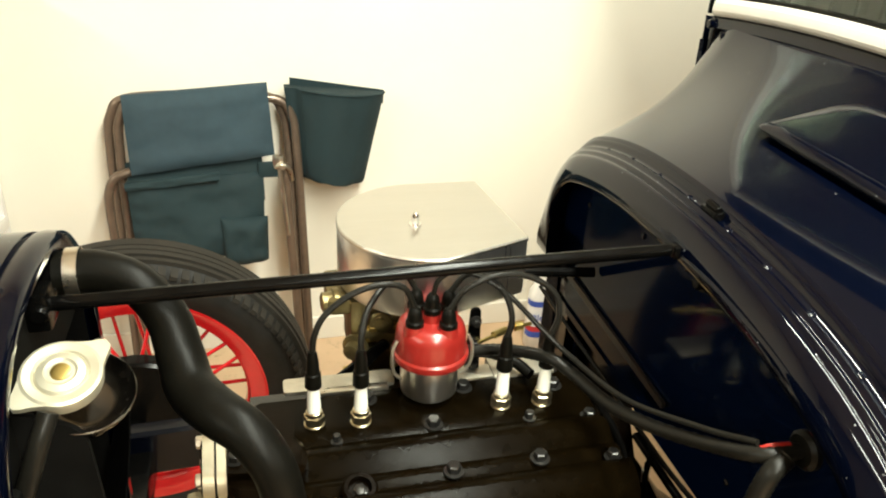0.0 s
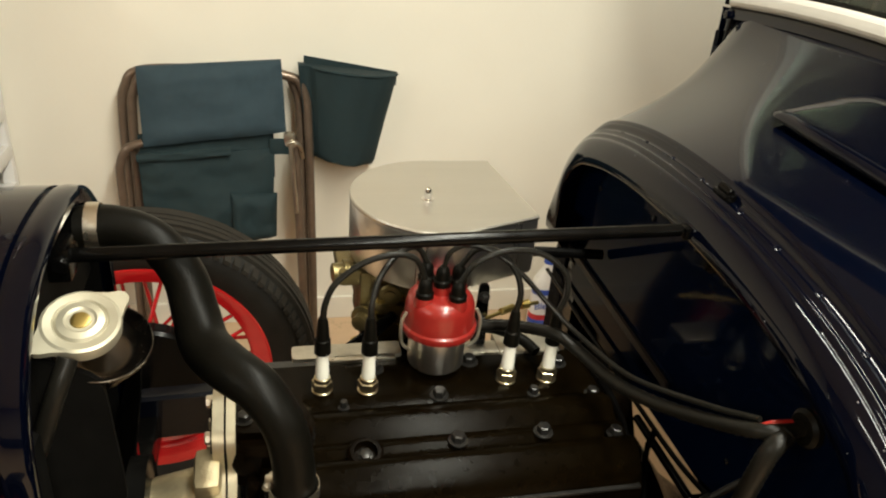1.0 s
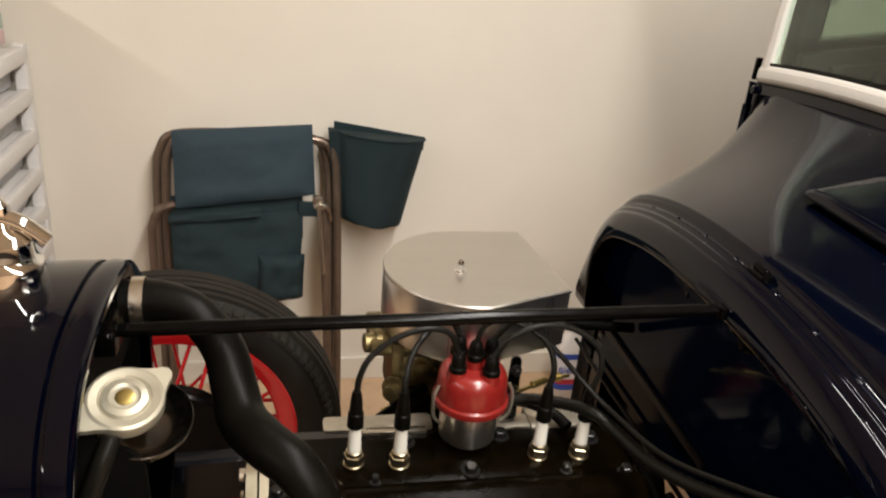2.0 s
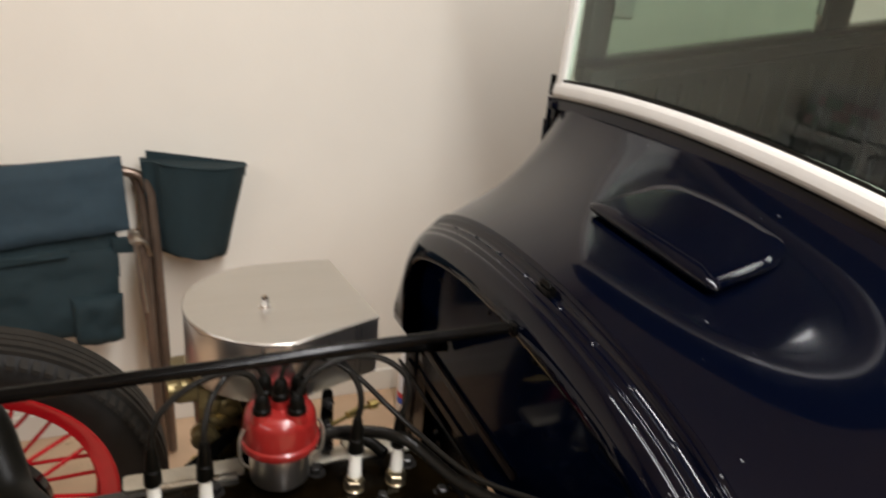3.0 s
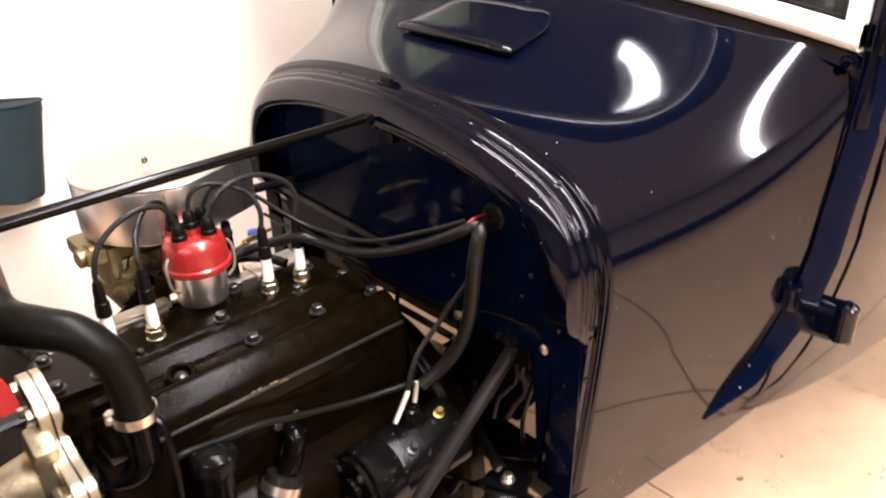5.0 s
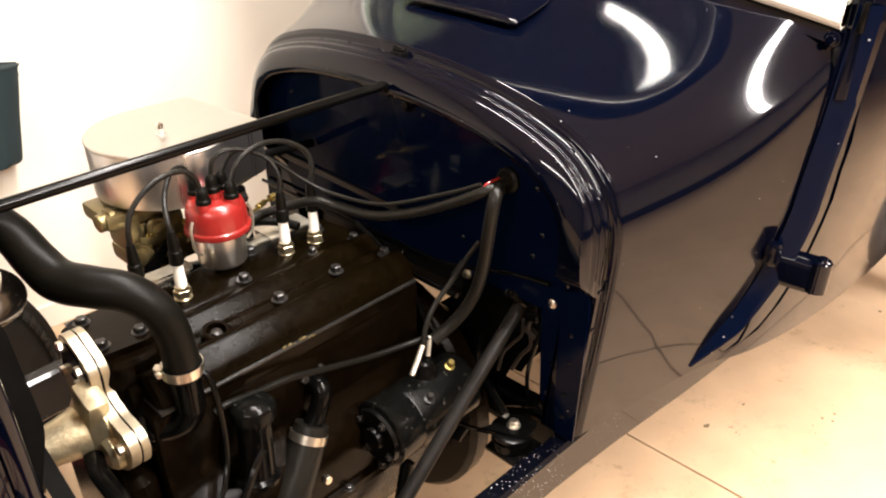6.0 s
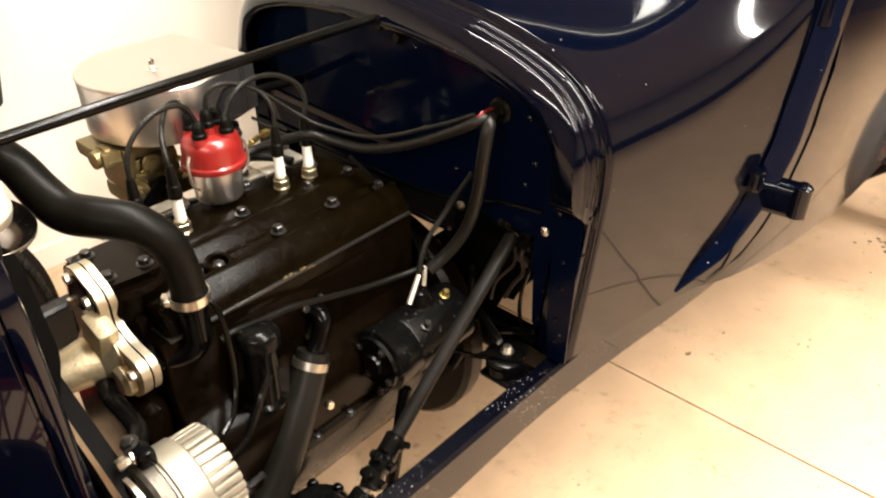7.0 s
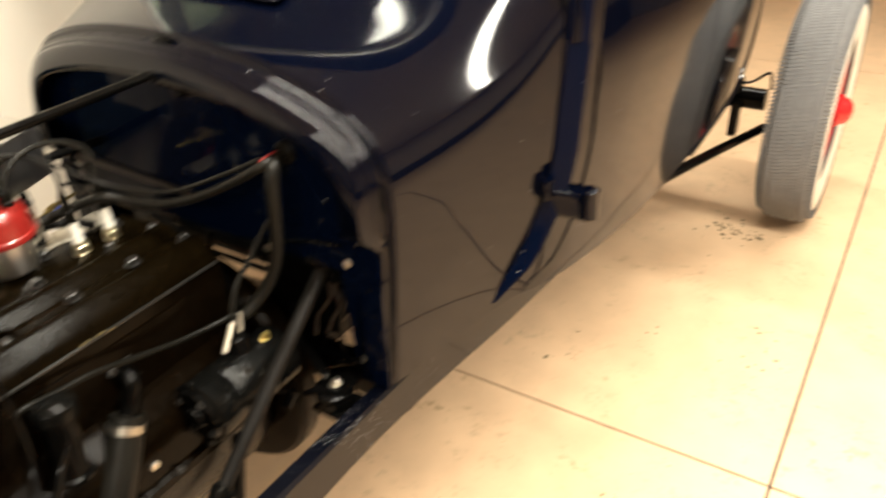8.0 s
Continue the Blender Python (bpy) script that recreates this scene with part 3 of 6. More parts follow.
bmv = bmesh.new()
loops = []
for scale_v, dz in ((1.0, -0.004), (1.015, 0.0), (1.0, 0.004), (0.93, 0.0065), (0.6, 0.0075), (0.2, 0.008)):
    loops.append([(0.667 + (x - 0.667) * scale_v, VENT_Y + (y - VENT_Y) * scale_v, vent_z(0.667 + (x - 0.667) * scale_v, VENT_Y + (y - VENT_Y) * scale_v) + dz) for x, y in vout])
part("cowl_vent_flap", rings(loops), PAINT, cowl, "glossy dark blue vent flap standing slightly open", angle=50)
# firewall
FX = 0.4465
firewall = part("firewall", rings([[(x, y, z) for _, y, z in section(0.44, -0.045, 0.735, far_tuck=1.0)] for x in (FX, FX + 0.003)]), BULKHEAD_PAINT, car, "glossy dark blue bulkhead panel with dust specks", smooth=False)
part("firewall_lip", tube([(0.430, -0.375, 0.795), (0.432, -0.30, 0.782), (0.434, -0.15, 0.742), (0.434, 0.0, 0.735), (0.434, 0.2, 0.735), (0.434, 0.37, 0.735)], 0.0035, 8), BLACK, firewall)
lower = [(-0.405, 0.512), (-0.372, 0.512), (-0.352, 0.556), (-0.347, 0.648), (-0.343, 0.735), (-0.352, 0.765), (-0.405, 0.795)]
for s in (-1, 1):
    part("side_flange", plate([(y if s < 0 else -0.07 - y * 0.94, z) for y, z in lower], (0.460, 0, 0), (0, 1, 0), (0, 0, 1), 0.004, 0.001), BULKHEAD_PAINT, firewall, "dark blue side flange with bolts", smooth=False)
    face = [(-0.434, 0.514), (-0.398, 0.514), (-0.392, 0.60), (-0.390, 0.70), (-0.392, 0.785), (-0.432, 0.80), (-0.438, 0.78), (-0.437, 0.66)]
    part("flange_face", plate([(y if s < 0 else -0.069 - y, z) for y, z in face], (0.4435, 0, 0), (0, 1, 0), (0, 0, 1), 0.003, 0.001), BULKHEAD_PAINT, firewall, "dusty dark blue flange face", smooth=False)
    # black toe boards behind the engine leave a gap over the bell housing
    board = [(-0.17, 0.735), (-0.350, 0.745), (-0.350, 0.648), (-0.330, 0.618), (-0.311, 0.591), (-0.300, 0.566), (-0.276, 0.562), (-0.262, 0.530), (-0.233, 0.487), (-0.13, 0.487), (-0.13, 0.62), (-0.16, 0.665)]
    part("toe_board", plate([(y if s < 0 else -0.09 - y * 1.02, z) for y, z in board], (0.476, 0, 0), (0, 1, 0), (0, 0, 1), 0.004, 0.001), BLACK, firewall, "black toe board with a ragged lower edge", smooth=False)
part("pedal_shaft", rod((0.486, -0.140, 0.646), (0.486, 0.062, 0.646), 0.0065, 14), BLACK, firewall)
part("pedal_link", rod((0.45, -0.270, 0.497), (0.45, -0.366, 0.549), 0.006, 10), BLACK, firewall)
part("brake_line", tube([(0.470, -0.335, 0.705), (0.466, -0.318, 0.68), (0.467, -0.322, 0.64), (0.466, -0.305, 0.61), (0.462, -0.290, 0.575)], 0.0035, 8), STRAP, firewall)
part("brake_line", tube([(0.471, -0.300, 0.690), (0.466, -0.305, 0.655), (0.466, -0.286, 0.625), (0.462, -0.27, 0.60), (0.460, -0.262, 0.56)], 0.003, 8), STRAP, firewall)
part("line_clip", box((0.469, -0.318, 0.665), (0.012, 0.030, 0.012), 0.003, (25, 0, 0)), STRAP, firewall)
srcb = None
rr = random.Random(2)
for x, y, z in [(0.4462, -0.372, 0.753), (0.443, -0.412, 0.715), (0.443, -0.414, 0.665), (0.459, -0.372, 0.63), (0.443, -0.410, 0.60), (0.443, -0.410, 0.555), (0.459, -0.366, 0.57)]:
    bmr = lathe([(0, 0.008), (0.002, 0.008), (0.004, 0.005), (0.005, 0.003)] if z > 0.73 else [(0, 0.0042), (0.0015, 0.004), (0.0025, 0.002)], (x, y, z), (-1, 0, 0), 14)
    part("flange_bolt", bmr, STEEL if z > 0.73 else RAIL_PAINT, firewall)
for y, z in [(-0.33, 0.93), (-0.345, 0.86), (-0.30, 0.975), (-0.10, 0.985), (0.08, 0.98), (-0.19, 0.80), (-0.33, 0.82), (-0.24, 1.0), (0.25, 0.95)]:
    bmr = lathe([(0, 0.0045), (0.0015, 0.0042), (0.003, 0.002)], (FX, y, z), (-1, 0, 0), 12)
    if srcb is None:
        srcb = part("firewall_screw", bmr, RAIL_PAINT, firewall)
        o = Vector((FX, y, z))
    else:
        bmr.free()
        share(srcb, firewall, Matrix.Translation(Vector((FX, y, z)) - o))
part("firewall_bolt", hexbolt((FX, -0.199, 0.735), (-1, 0, 0), 0.007, 0.008), STEEL, firewall)
# a stiffening strap across the far half of the firewall
part("strap", plate(rounded([(0.335, 0.806), (0.335, 0.818), (-0.05, 0.803), (-0.05, 0.793)], 0.003, 3), (FX - 0.0015, 0, 0), (0, 1, 0), (0, 0, 1), -0.005, 0.001), STRAP, firewall, "dull brown metal strap", smooth=False)
part("grommet", lathe([(0, 0.020), (0.006, 0.020), (0.010, 0.016), (0.010, 0.011)], (FX, -0.279, 0.929), (-1, 0, 0), 24), RUBBER, firewall)

# bonnet support rod with its brackets
support = part("support_rod", rod((-0.250, -0.050, 1.019), (0.400, -0.055, 1.033), 0.0075, 16), BLACK, car, "glossy black support rod from radiator to bulkhead")
bmk = box((0.416, -0.050, 1.028), (0.022, 0.018, 0.016), 0.004)
bmk = rod((0.415, -0.070, 1.018), (0.436, -0.078, 1.008), 0.005, 10, bmk)
bmk = hexbolt((0.438, -0.075, 0.998), (-1, 0, 0), 0.008, 0.010, bmk)
bmk = hexbolt((0.438, -0.035, 1.010), (-1, 0, 0), 0.007, 0.010, bmk)
part("rod_bracket", bmk, BLACK, support)
bmk = box((-0.262, -0.048, 1.016), (0.030, 0.034, 0.040), 0.005)
bmk = rod((-0.255, -0.072, 1.018), (-0.255, -0.025, 1.018), 0.009, 12, bmk)
part("rod_end", bmk, BLACK, support)

# windscreen: frame, glass, pillars
WS_RAKE = 0.03


def ws_pt(y, up, out=0.0):
    z0 = 1.2065 - 0.138 * y * y + ROLL * y
    x0 = 0.800
    return Vector((x0 + WS_RAKE * up - out, y, z0 + up))


windscreen = part("windscreen_frame", bmesh.new(), FRAME_WHITE, car, "off-white painted windscreen frame")
bw = bmesh.new()
WSN, WSF = -0.577, 0.553
ys = [WSN + (WSF - WSN) * i / 24 for i in range(25)]
for lo, hi in ((-0.004, 0.030), (0.330, 0.360)):
    loops = []
    for y in ys:
        loops.append([ws_pt(y, lo + (hi - lo) * u, 0.015 - 0.008 * (2 * u - 1) ** 4 - 0.002 * u) for u in (0.0, 0.06, 0.16, 0.3, 0.5, 0.7, 0.86, 0.95, 1.0)] + [ws_pt(y, hi, -0.010), ws_pt(y, lo, -0.010)])
    rings(loops, bm=bw)
for s in (-1, 1):
    loops = []
    for i in range(9):
        u = 0.360 * i / 8
        ya, yb = ((WSN, WSN + 0.022) if s < 0 else (WSF, WSF - 0.022))
        loops.append([ws_pt(ya, u, 0.010), ws_pt((ya + yb) / 2, u, 0.013), ws_pt(yb, u, 0.010), ws_pt(yb, u, -0.010), ws_pt(ya, u, -0.010)])
    rings(loops, bm=bw)
bw.to_mesh(windscreen.data)
bw.free()
loops = []
for u in (0.024, 0.336):
    loops.append([ws_pt(y, u, 0.002) for y in ys] + [ws_pt(y, u, -0.003) for y in reversed(ys)])
pane = part("windscreen_pane", rings(loops), GLASS, windscreen, "green tinted windscreen glass", smooth=False)
pane.visible_shadow = False
part("base_lip", rings([[ws_pt(y, -0.024, 0.013), ws_pt(y, -0.015, 0.0095), ws_pt(y, -0.007, 0.007), ws_pt(y, -0.007, -0.010), ws_pt(y, -0.024, -0.010)] for y in ys]), PAINT, windscreen, "dark blue painted lip under the windscreen", angle=50)
part("glass_seal", tube([ws_pt(y, 0.031, 0.006) for y in ys], 0.0032, 8, 1), RUBBER, windscreen, "black rubber glazing seal")
part("base_seal", tube([ws_pt(y, -0.0055, 0.006) for y in ys], 0.0022, 6, 1), RUBBER, windscreen)
for s in (-1, 1):
    pts = [ws_pt((WSN - 0.014 if s < 0 else WSF + 0.014), u, -0.016) for u in (-0.10, -0.03, 0.1, 0.25, 0.37)]
    part("pillar", tube([Vector(p) for p in pts], 0.0135, 12, 4), PAINT, car, "dark blue windscreen pillar")
    part("pillar_clip", box(tuple(ws_pt((WSN - 0.024 if s < 0 else WSF + 0.024), 0.02, 0.0)), (0.014, 0.008, 0.042), 0.003), BLACK, car)
    bmn = hexbolt(tuple(ws_pt((WSN + 0.006 if s < 0 else WSF - 0.006), -0.018, 0.010)), (-1, 0, 0), 0.008, 0.010)
    part("frame_nut", bmn, PAINT, windscreen, "dark blue frame nut")

# cabin: doors, quarters, roof, inner trim
def side_panel(x0, x1, zlow, ztop, s, name, label, nx=24, nz=14, lowfn=None, frontfn=None):
    bm = bmesh.new()
    grid = []
    for j in range(nz + 1):
        row = []
        for i in range(nx + 1):
            v = j / nz
            zl = zlow
            z = zl + (ztop - zl) * v
            xa = frontfn(z) if frontfn else x0
            x = xa + (x1 - xa) * i / nx
            if lowfn:
                zl = lowfn(x)
                z = zl + (ztop - zl) * v
            y = side_y(x, z)
            if z > BELT:
                y -= 0.055 * ((z - BELT) / 0.29) ** 1.5
            row.append(bm.verts.new((x, s * y, z)))
        grid.append(row)
    for a, b in zip(grid, grid[1:]):
        for i in range(nx):
            bm.faces.new((a[i], a[i + 1], b[i + 1], b[i]))
    ob = part(name, bm, PAINT, car, label, angle=60)
    thicken(ob, 0.02)
    return ob


def door_front(z):
    """The sloping front edge of the door."""
    return lerp_table([(0.55, 0.745), (0.58, 0.790), (0.62, 0.832), (0.68, 0.861), (0.75, 0.877), (0.83, 0.885), (0.93, 0.890), (1.06, 0.905), (1.2, 0.925)], z)


def low_edge(x):
    z = lerp_table([(0.72, 0.557), (0.9, 0.552), (1.3, 0.548), (1.6, 0.550), (1.9, 0.560), (2.05, 0.590), (2.2, 0.690), (2.4, 0.880), (2.6, 1.05)], x)
    return z


doors = []
for s in (-1, 1):
    d = side_panel(0.75, 1.52, 0.553, 1.245, s, "door", "glossy dark blue door with sloping front edge", frontfn=lambda z: door_front(z) + 0.006)
    doors.append(d)
    q = side_panel(1.526, 2.55, 0.55, 1.245, s, "quarter_panel", "glossy dark blue rear quarter with wheel arch", lowfn=low_edge)
    part("arch_lip", tube([on_side(x, low_edge(x), 0.001, s) for x in [1.53 + 0.05 * i for i in range(19)]], 0.005, 8, 1), PAINT, q)
    # dark gap filler between cowl and door
    bmg = bmesh.new()
    loops = []
    for i in range(13):
        z = 0.553 + 0.55 * i / 12
        x = door_front(z)
        loops.append([on_side(x - 0.012, z, -0.014, s), on_side(x + 0.012, z, -0.014, s), on_side(x + 0.012, z, -0.02, s), on_side(x - 0.012, z, -0.02, s)])
    part("door_jamb", rings(loops, bm=bmg), TRIM, cowl)
    # cowl strip behind the moulding up to the door gap
    bmg = bmesh.new()
    loops = []
    for i in range(21):
        z = 0.557 + 0.575 * i / 20
        xb = door_front(z) - 0.005
        xa = min(xb - 0.004, 0.793)
        loops.append([on_side(xa + (xb - xa) * k / 6, z, -0.0007, s) for k in range(7)])
    ob = part("cowl_side_strip", rings(loops, closed=False, bm=bmg), PAINT, cowl)
    thicken(ob, 0.01)
    # hinge
    bmh = box((0.768, s * (side_y(0.768, 0.785) + 0.010), 0.785), (0.022, 0.024, 0.042), 0.008)
    part("hinge_knuckle", bmh, PAINT, d)
    bmh = rings([[Vector((0.800 + 0.016 * k, s * (side_y(0.80, 0.75) - 0.004 + 0.082 * k), 0.752 - 0.004 * k)) + Vector((a * 0.5, 0, b)) for a, b in rounded([(-0.046, -0.026), (0.046, -0.026), (0.046, 0.026), (-0.046, 0.026)], 0.010, 3)] for k in (0.0, 0.2, 0.45, 0.7)])
    bmh = lathe([(-0.031, 0.013), (-0.028, 0.0165), (0.026, 0.0165), (0.029, 0.014), (0.030, 0.008), (0.034, 0.007)], (0.813, s * (side_y(0.80, 0.75) + 0.062), 0.749), (0, 0, 1), 18, bmh)
    part("hinge", bmh, PAINT, d, "dark blue external door hinge")

    def sill(x):
        return 1.258 + 0.14 * (x - 0.87)
    part("inner_lining", plate([(0.84, 0.57), (2.15, 0.57), (2.15, sill(2.15) - 0.012), (0.84, sill(0.84) - 0.012)], (0, s * 0.505, 0), (1, 0, 0), (0, 0, 1), 0.015 * -s, 0.002), TRIM, car, "ribbed dark door lining")
    for k in range(20):
        x = 0.95 + k * 0.058
        part("lining_rib", box((x, s * 0.500, (0.62 + sill(x) - 0.05) / 2), (0.022, 0.012, sill(x) - 0.05 - 0.62), 0.005), TRIM, car)
    part("window_rail", rings([[(x, s * (0.535 + dy), sill(x) + dz) for dy, dz in ((-0.03, -0.008), (0.03, -0.008), (0.03, 0.004), (0.02, 0.008), (-0.02, 0.008), (-0.03, 0.004))] for x in (0.84, 1.3, 1.7, 2.15)]), PAINT, car)
    part("lower_rail", rings([[(x, s * (0.500 + dy), sill(x) - 0.045 + dz) for dy, dz in ((-0.012, -0.012), (0.012, -0.012), (0.012, 0.008), (-0.012, 0.008))] for x in (0.90, 1.5, 2.15)]), TRIM, car)
    part("door_post", box((1.47, s * 0.540, 1.43), (0.075, 0.04, 0.33), 0.01), TRIM, car)
    part("inner_pillar", box((0.870, s * 0.560, 1.40), (0.05, 0.04, 0.38), 0.012), TRIM, car)
    part("rear_post", box((2.18, s * 0.50, 1.36), (0.12, 0.05, 0.48), 0.01), TRIM, car)
    part("handle", rod((1.40, s * 0.515, 1.335), (1.40, s * 0.515, 1.375), 0.007, 10), CHROME, car)
    w = part("side_window", box((1.16, s * 0.540, 1.42), (0.54, 0.005, 0.33)), GLASS, car, "green tinted side window", smooth=False)
    w.visible_shadow = False
roofl = []
for x, dz in ((0.785, -0.012), (0.795, 0.0), (0.86, 0.01), (1.3, 0.03), (1.7, 0.03), (2.1, 0.0), (2.35, -0.12), (2.5, -0.45), (2.6, -0.9)):
    hw = 0.55 if x < 2.2 else 0.55 - 0.25 * (x - 2.2)
    roofl.append([(x, y, z + dz) for y, z in arch(hw + 0.02, 1.675, 1.567 if dz > -0.3 else 1.4, 1.567 if dz > -0.3 else 1.2, 3.0, k=24, m=2)])
rf = part("roof", rings(roofl, closed=False), PAINT, car, "glossy dark blue roof", angle=60)
thicken(rf, 0.02)
part("cabin_floor", box((1.55, 0, 0.52), (1.8, 0.78, 0.02)), TRIM, car)
part("dashboard", box((0.98, 0, 1.03), (0.10, 1.0, 0.16), 0.03), TRIM, car)
bms = box((1.75, 0, 0.78), (0.18, 0.96, 0.62), 0.06, (0, 12, 0), seg=4)
bms = box((1.55, 0, 0.64), (0.48, 0.96, 0.16), 0.05, bm=bms, seg=4)
part("seat", bms, TRIM, car, "dark upholstered bench seat")
part("rear_body", box((2.42, 0, 0.95), (0.06, 0.9, 0.5), 0.02), PAINT, car)

# frame rails
def rail_loop(x, s):
    yo = s * lerp_table([(-0.5, 0.395), (0.1, 0.418), (0.45, 0.428), (0.7, 0.462), (1.1, 0.50), (1.6, 0.53), (2.6, 0.50)], x)
    if x > 0.44:
        yo = s * lerp_table([(0.40, 0.427), (0.47, 0.430), (0.63, 0.446), (0.82, 0.468), (1.07, 0.488), (1.6, 0.51), (2.6, 0.49)], x)
    yi = yo - s * (0.036 if x < 0.6 else 0.05)
    zt = min(lerp_table([(-0.5, 0.50), (0.2, 0.503), (0.46, 0.506), (0.6, 0.52)], x) if x < 0.46 else 1.0, (body_low(x) if x < 1.6 else low_edge(x)) - 0.003)
    zb = lerp_table([(-0.5, 0.40), (0.1, 0.41), (0.45, 0.42), (0.9, 0.425), (1.5, 0.435), (1.75, 0.445), (1.95, 0.50), (2.15, 0.61), (2.3, 0.70), (2.6, 0.74)], x)
    b = 0.006
    return [(x, yo - s * b, zt), (x, yo, zt - b), (x, yo, zb + b), (x, yo - s * b, zb), (x, yi + s * b, zb), (x, yi, zb + b), (x, yi, zt - b), (x, yi + s * b, zt)]


for s in (-1, 1):
    part("frame_rail", rings([rail_loop(-0.5 + 0.07 * i, s) for i in range(33)]), RAIL_PAINT, car, "dusty dark blue steel frame rail", angle=30)
part("front_crossmember", box((-0.30, 0, 0.43), (0.08, 0.76, 0.06), 0.008), BLACK, car)
part("rear_crossmember", box((0.56, 0, 0.40), (0.06, 0.80, 0.06), 0.008), BLACK, car)
# engine mount on the near rail
for s in (-1, 1):
    bme = lathe([(-0.035, 0.030), (-0.030, 0.034), (-0.012, 0.034), (-0.010, 0.028), (-0.006, 0.028), (-0.004, 0.036), (0.002, 0.036), (0.005, 0.030)], (0.408, s * 0.338, 0.505), (0, 0, 1), 24)
    bme = box((0.408, s * 0.36, 0.472), (0.07, 0.10, 0.010), 0.003, bm=bme)
    mount = part("engine_mount", bme, BLACK, car, "black rubber engine mount")
    part("mount_arm", plate(rounded([(0.36, 0.30), (0.445, 0.33), (0.445, 0.365), (0.40, 0.375), (0.33, 0.22), (0.33, 0.15)], 0.012, 3) if s > 0 else rounded([(0.33, -0.15), (0.33, -0.22), (0.40, -0.375), (0.445, -0.365), (0.445, -0.33), (0.36, -0.30)], 0.012, 3), (0, 0, 0.507), (1, 0, 0), (0, 1, 0), 0.006, 0.001), BLACK, mount)
    part("mount_nut", hexbolt((0.411, s * 0.339, 0.512), (0, 0, 1), 0.008, 0.012), STEEL, mount, "bright steel nut")

# steering: column, joint, box
steer = part("steering_shaft", rod((0.472, -0.303, 0.727), (0.135, -0.322, 0.476), 0.0115, 16), DUSTY_BLACK, car, "black steering shaft")
sd = Vector((-0.335, -0.029, -0.251)).normalized()
j0 = Vector((0.160, -0.3195, 0.495))
bmj = lathe([(0, 0.0125), (0.004, 0.0165), (0.030, 0.0165), (0.034, 0.0125)], j0, sd, 18)
for k, off in enumerate((0.045, 0.075)):
    c = j0 + sd * off
    bmj = box(tuple(c), (0.034, 0.030, 0.024), 0.005, (0, -37, 20 * k), bmj)
    bmj = rod(c + Vector((0, -0.024, 0)), c + Vector((0, 0.024, 0)), 0.0075, 12, bmj)
    bmj = rod(c + Vector((0.010, 0, -0.020)), c + Vector((-0.010, 0, 0.020)), 0.0075, 12, bmj)
bmj = hexbolt(j0 + sd * 0.018 + Vector((0.006, -0.016, 0.006)), (0.4, -1, 0.3), 0.006, 0.014, bmj)
part("universal_joint", bmj, GLOSS_BLACK, steer, "greasy black universal joint")
part("splined_shaft", lathe([(0, 0.010), (0.030, 0.010), (0.032, 0.008), (0.06, 0.008)], j0 + sd * 0.085, sd, 10), STEEL, steer, "bright splined shaft end")
bmj = rod((0.468, -0.293, 0.727), (0.452, -0.2945, 0.7145), 0.026, 18)
bmj = box((0.462, -0.293, 0.722), (0.012, 0.09, 0.06), 0.004, bm=bmj)
part("shaft_bush", bmj, BLACK, steer)
bmx = lathe([(0, 0.035), (0.005, 0.052), (0.045, 0.055), (0.055, 0.048), (0.060, 0.034), (0.072, 0.030), (0.074, 0.016)], (0.035, -0.265, 0.335), (0.05, 0.1, 1.0), 22)
bmx = box((0.030, -0.300, 0.375), (0.10, 0.05, 0.07), 0.012, (0, -30, 0), bm=bmx)
bmx = rod((0.085, -0.326, 0.436), (0.030, -0.322, 0.395), 0.020, 16, bmx)
for k in range(6):
    a = k * math.pi / 3
    bmx = hexbolt((0.038 + 0.042 * math.cos(a), -0.260 + 0.042 * math.sin(a), 0.391), (0.05, 0.1, 1), 0.007, 0.010, bmx)
part("steering_box", bmx, GLOSS_BLACK, car, "greasy black steering box")
part("drag_link", rod((0.27, -0.23, 0.46), (0.17, -0.27, 0.24), 0.012, 12), BLACK, car)
part("pedal_arm", tube([(0.47, -0.21, 0.60), (0.44, -0.235, 0.57), (0.42, -0.25, 0.50), (0.38, -0.24, 0.44)], 0.010, 10), BLACK, car)
part("brake_pipe", tube([(0.47, -0.34, 0.68), (0.45, -0.335, 0.62), (0.455, -0.33, 0.56), (0.46, -0.34, 0.52)], 0.004, 8), BLACK, car)
part("clutch_rod", rod((0.47, -0.17, 0.56), (0.40, -0.33, 0.535), 0.008, 10), BLACK, car)
part("battery_tray", box((0.50, -0.24, 0.66), (0.06, 0.12, 0.05), 0.008), BLACK, car)

# radiator with its shell
shell_out = [(y - 0.072, z) for y, z in arch(0.192, 1.074, 0.91, 0.46, 2.4, k=36, m=8)]
loops = []
for x, d in ((-0.248, -0.016), (-0.247, -0.004), (-0.250, 0.0), (-0.262, 0.001), (-0.268, 0.0), (-0.270, -0.0045), (-0.273, -0.0045), (-0.275, 0.0), (-0.30, 0.0), (-0.36, -0.003), (-0.385, -0.012), (-0.395, -0.03), (-0.392, -0.05)):
    loops.append([(x, -0.072 + (y + 0.072) * (1 + d / 0.192), z + d * (1 if z > 0.9 else 0)) for y, z in shell_out])
shell = part("radiator_shell", rings(loops, closed=False), PAINT, car, "glossy dark blue radiator shell", angle=50)
part("shell_liner", rings([[(x, -0.072 + (y + 0.072) * 0.955, z - 0.008 if z > 0.9 else z) for y, z in shell_out] for x in (-0.262, -0.33, -0.39)], closed=False), MATTE_BLACK, shell, angle=50)
radiator = part("radiator", box((-0.330, -0.07, 0.70), (0.09, 0.34, 0.48), 0.01), MATTE_BLACK, car, "dull black radiator")
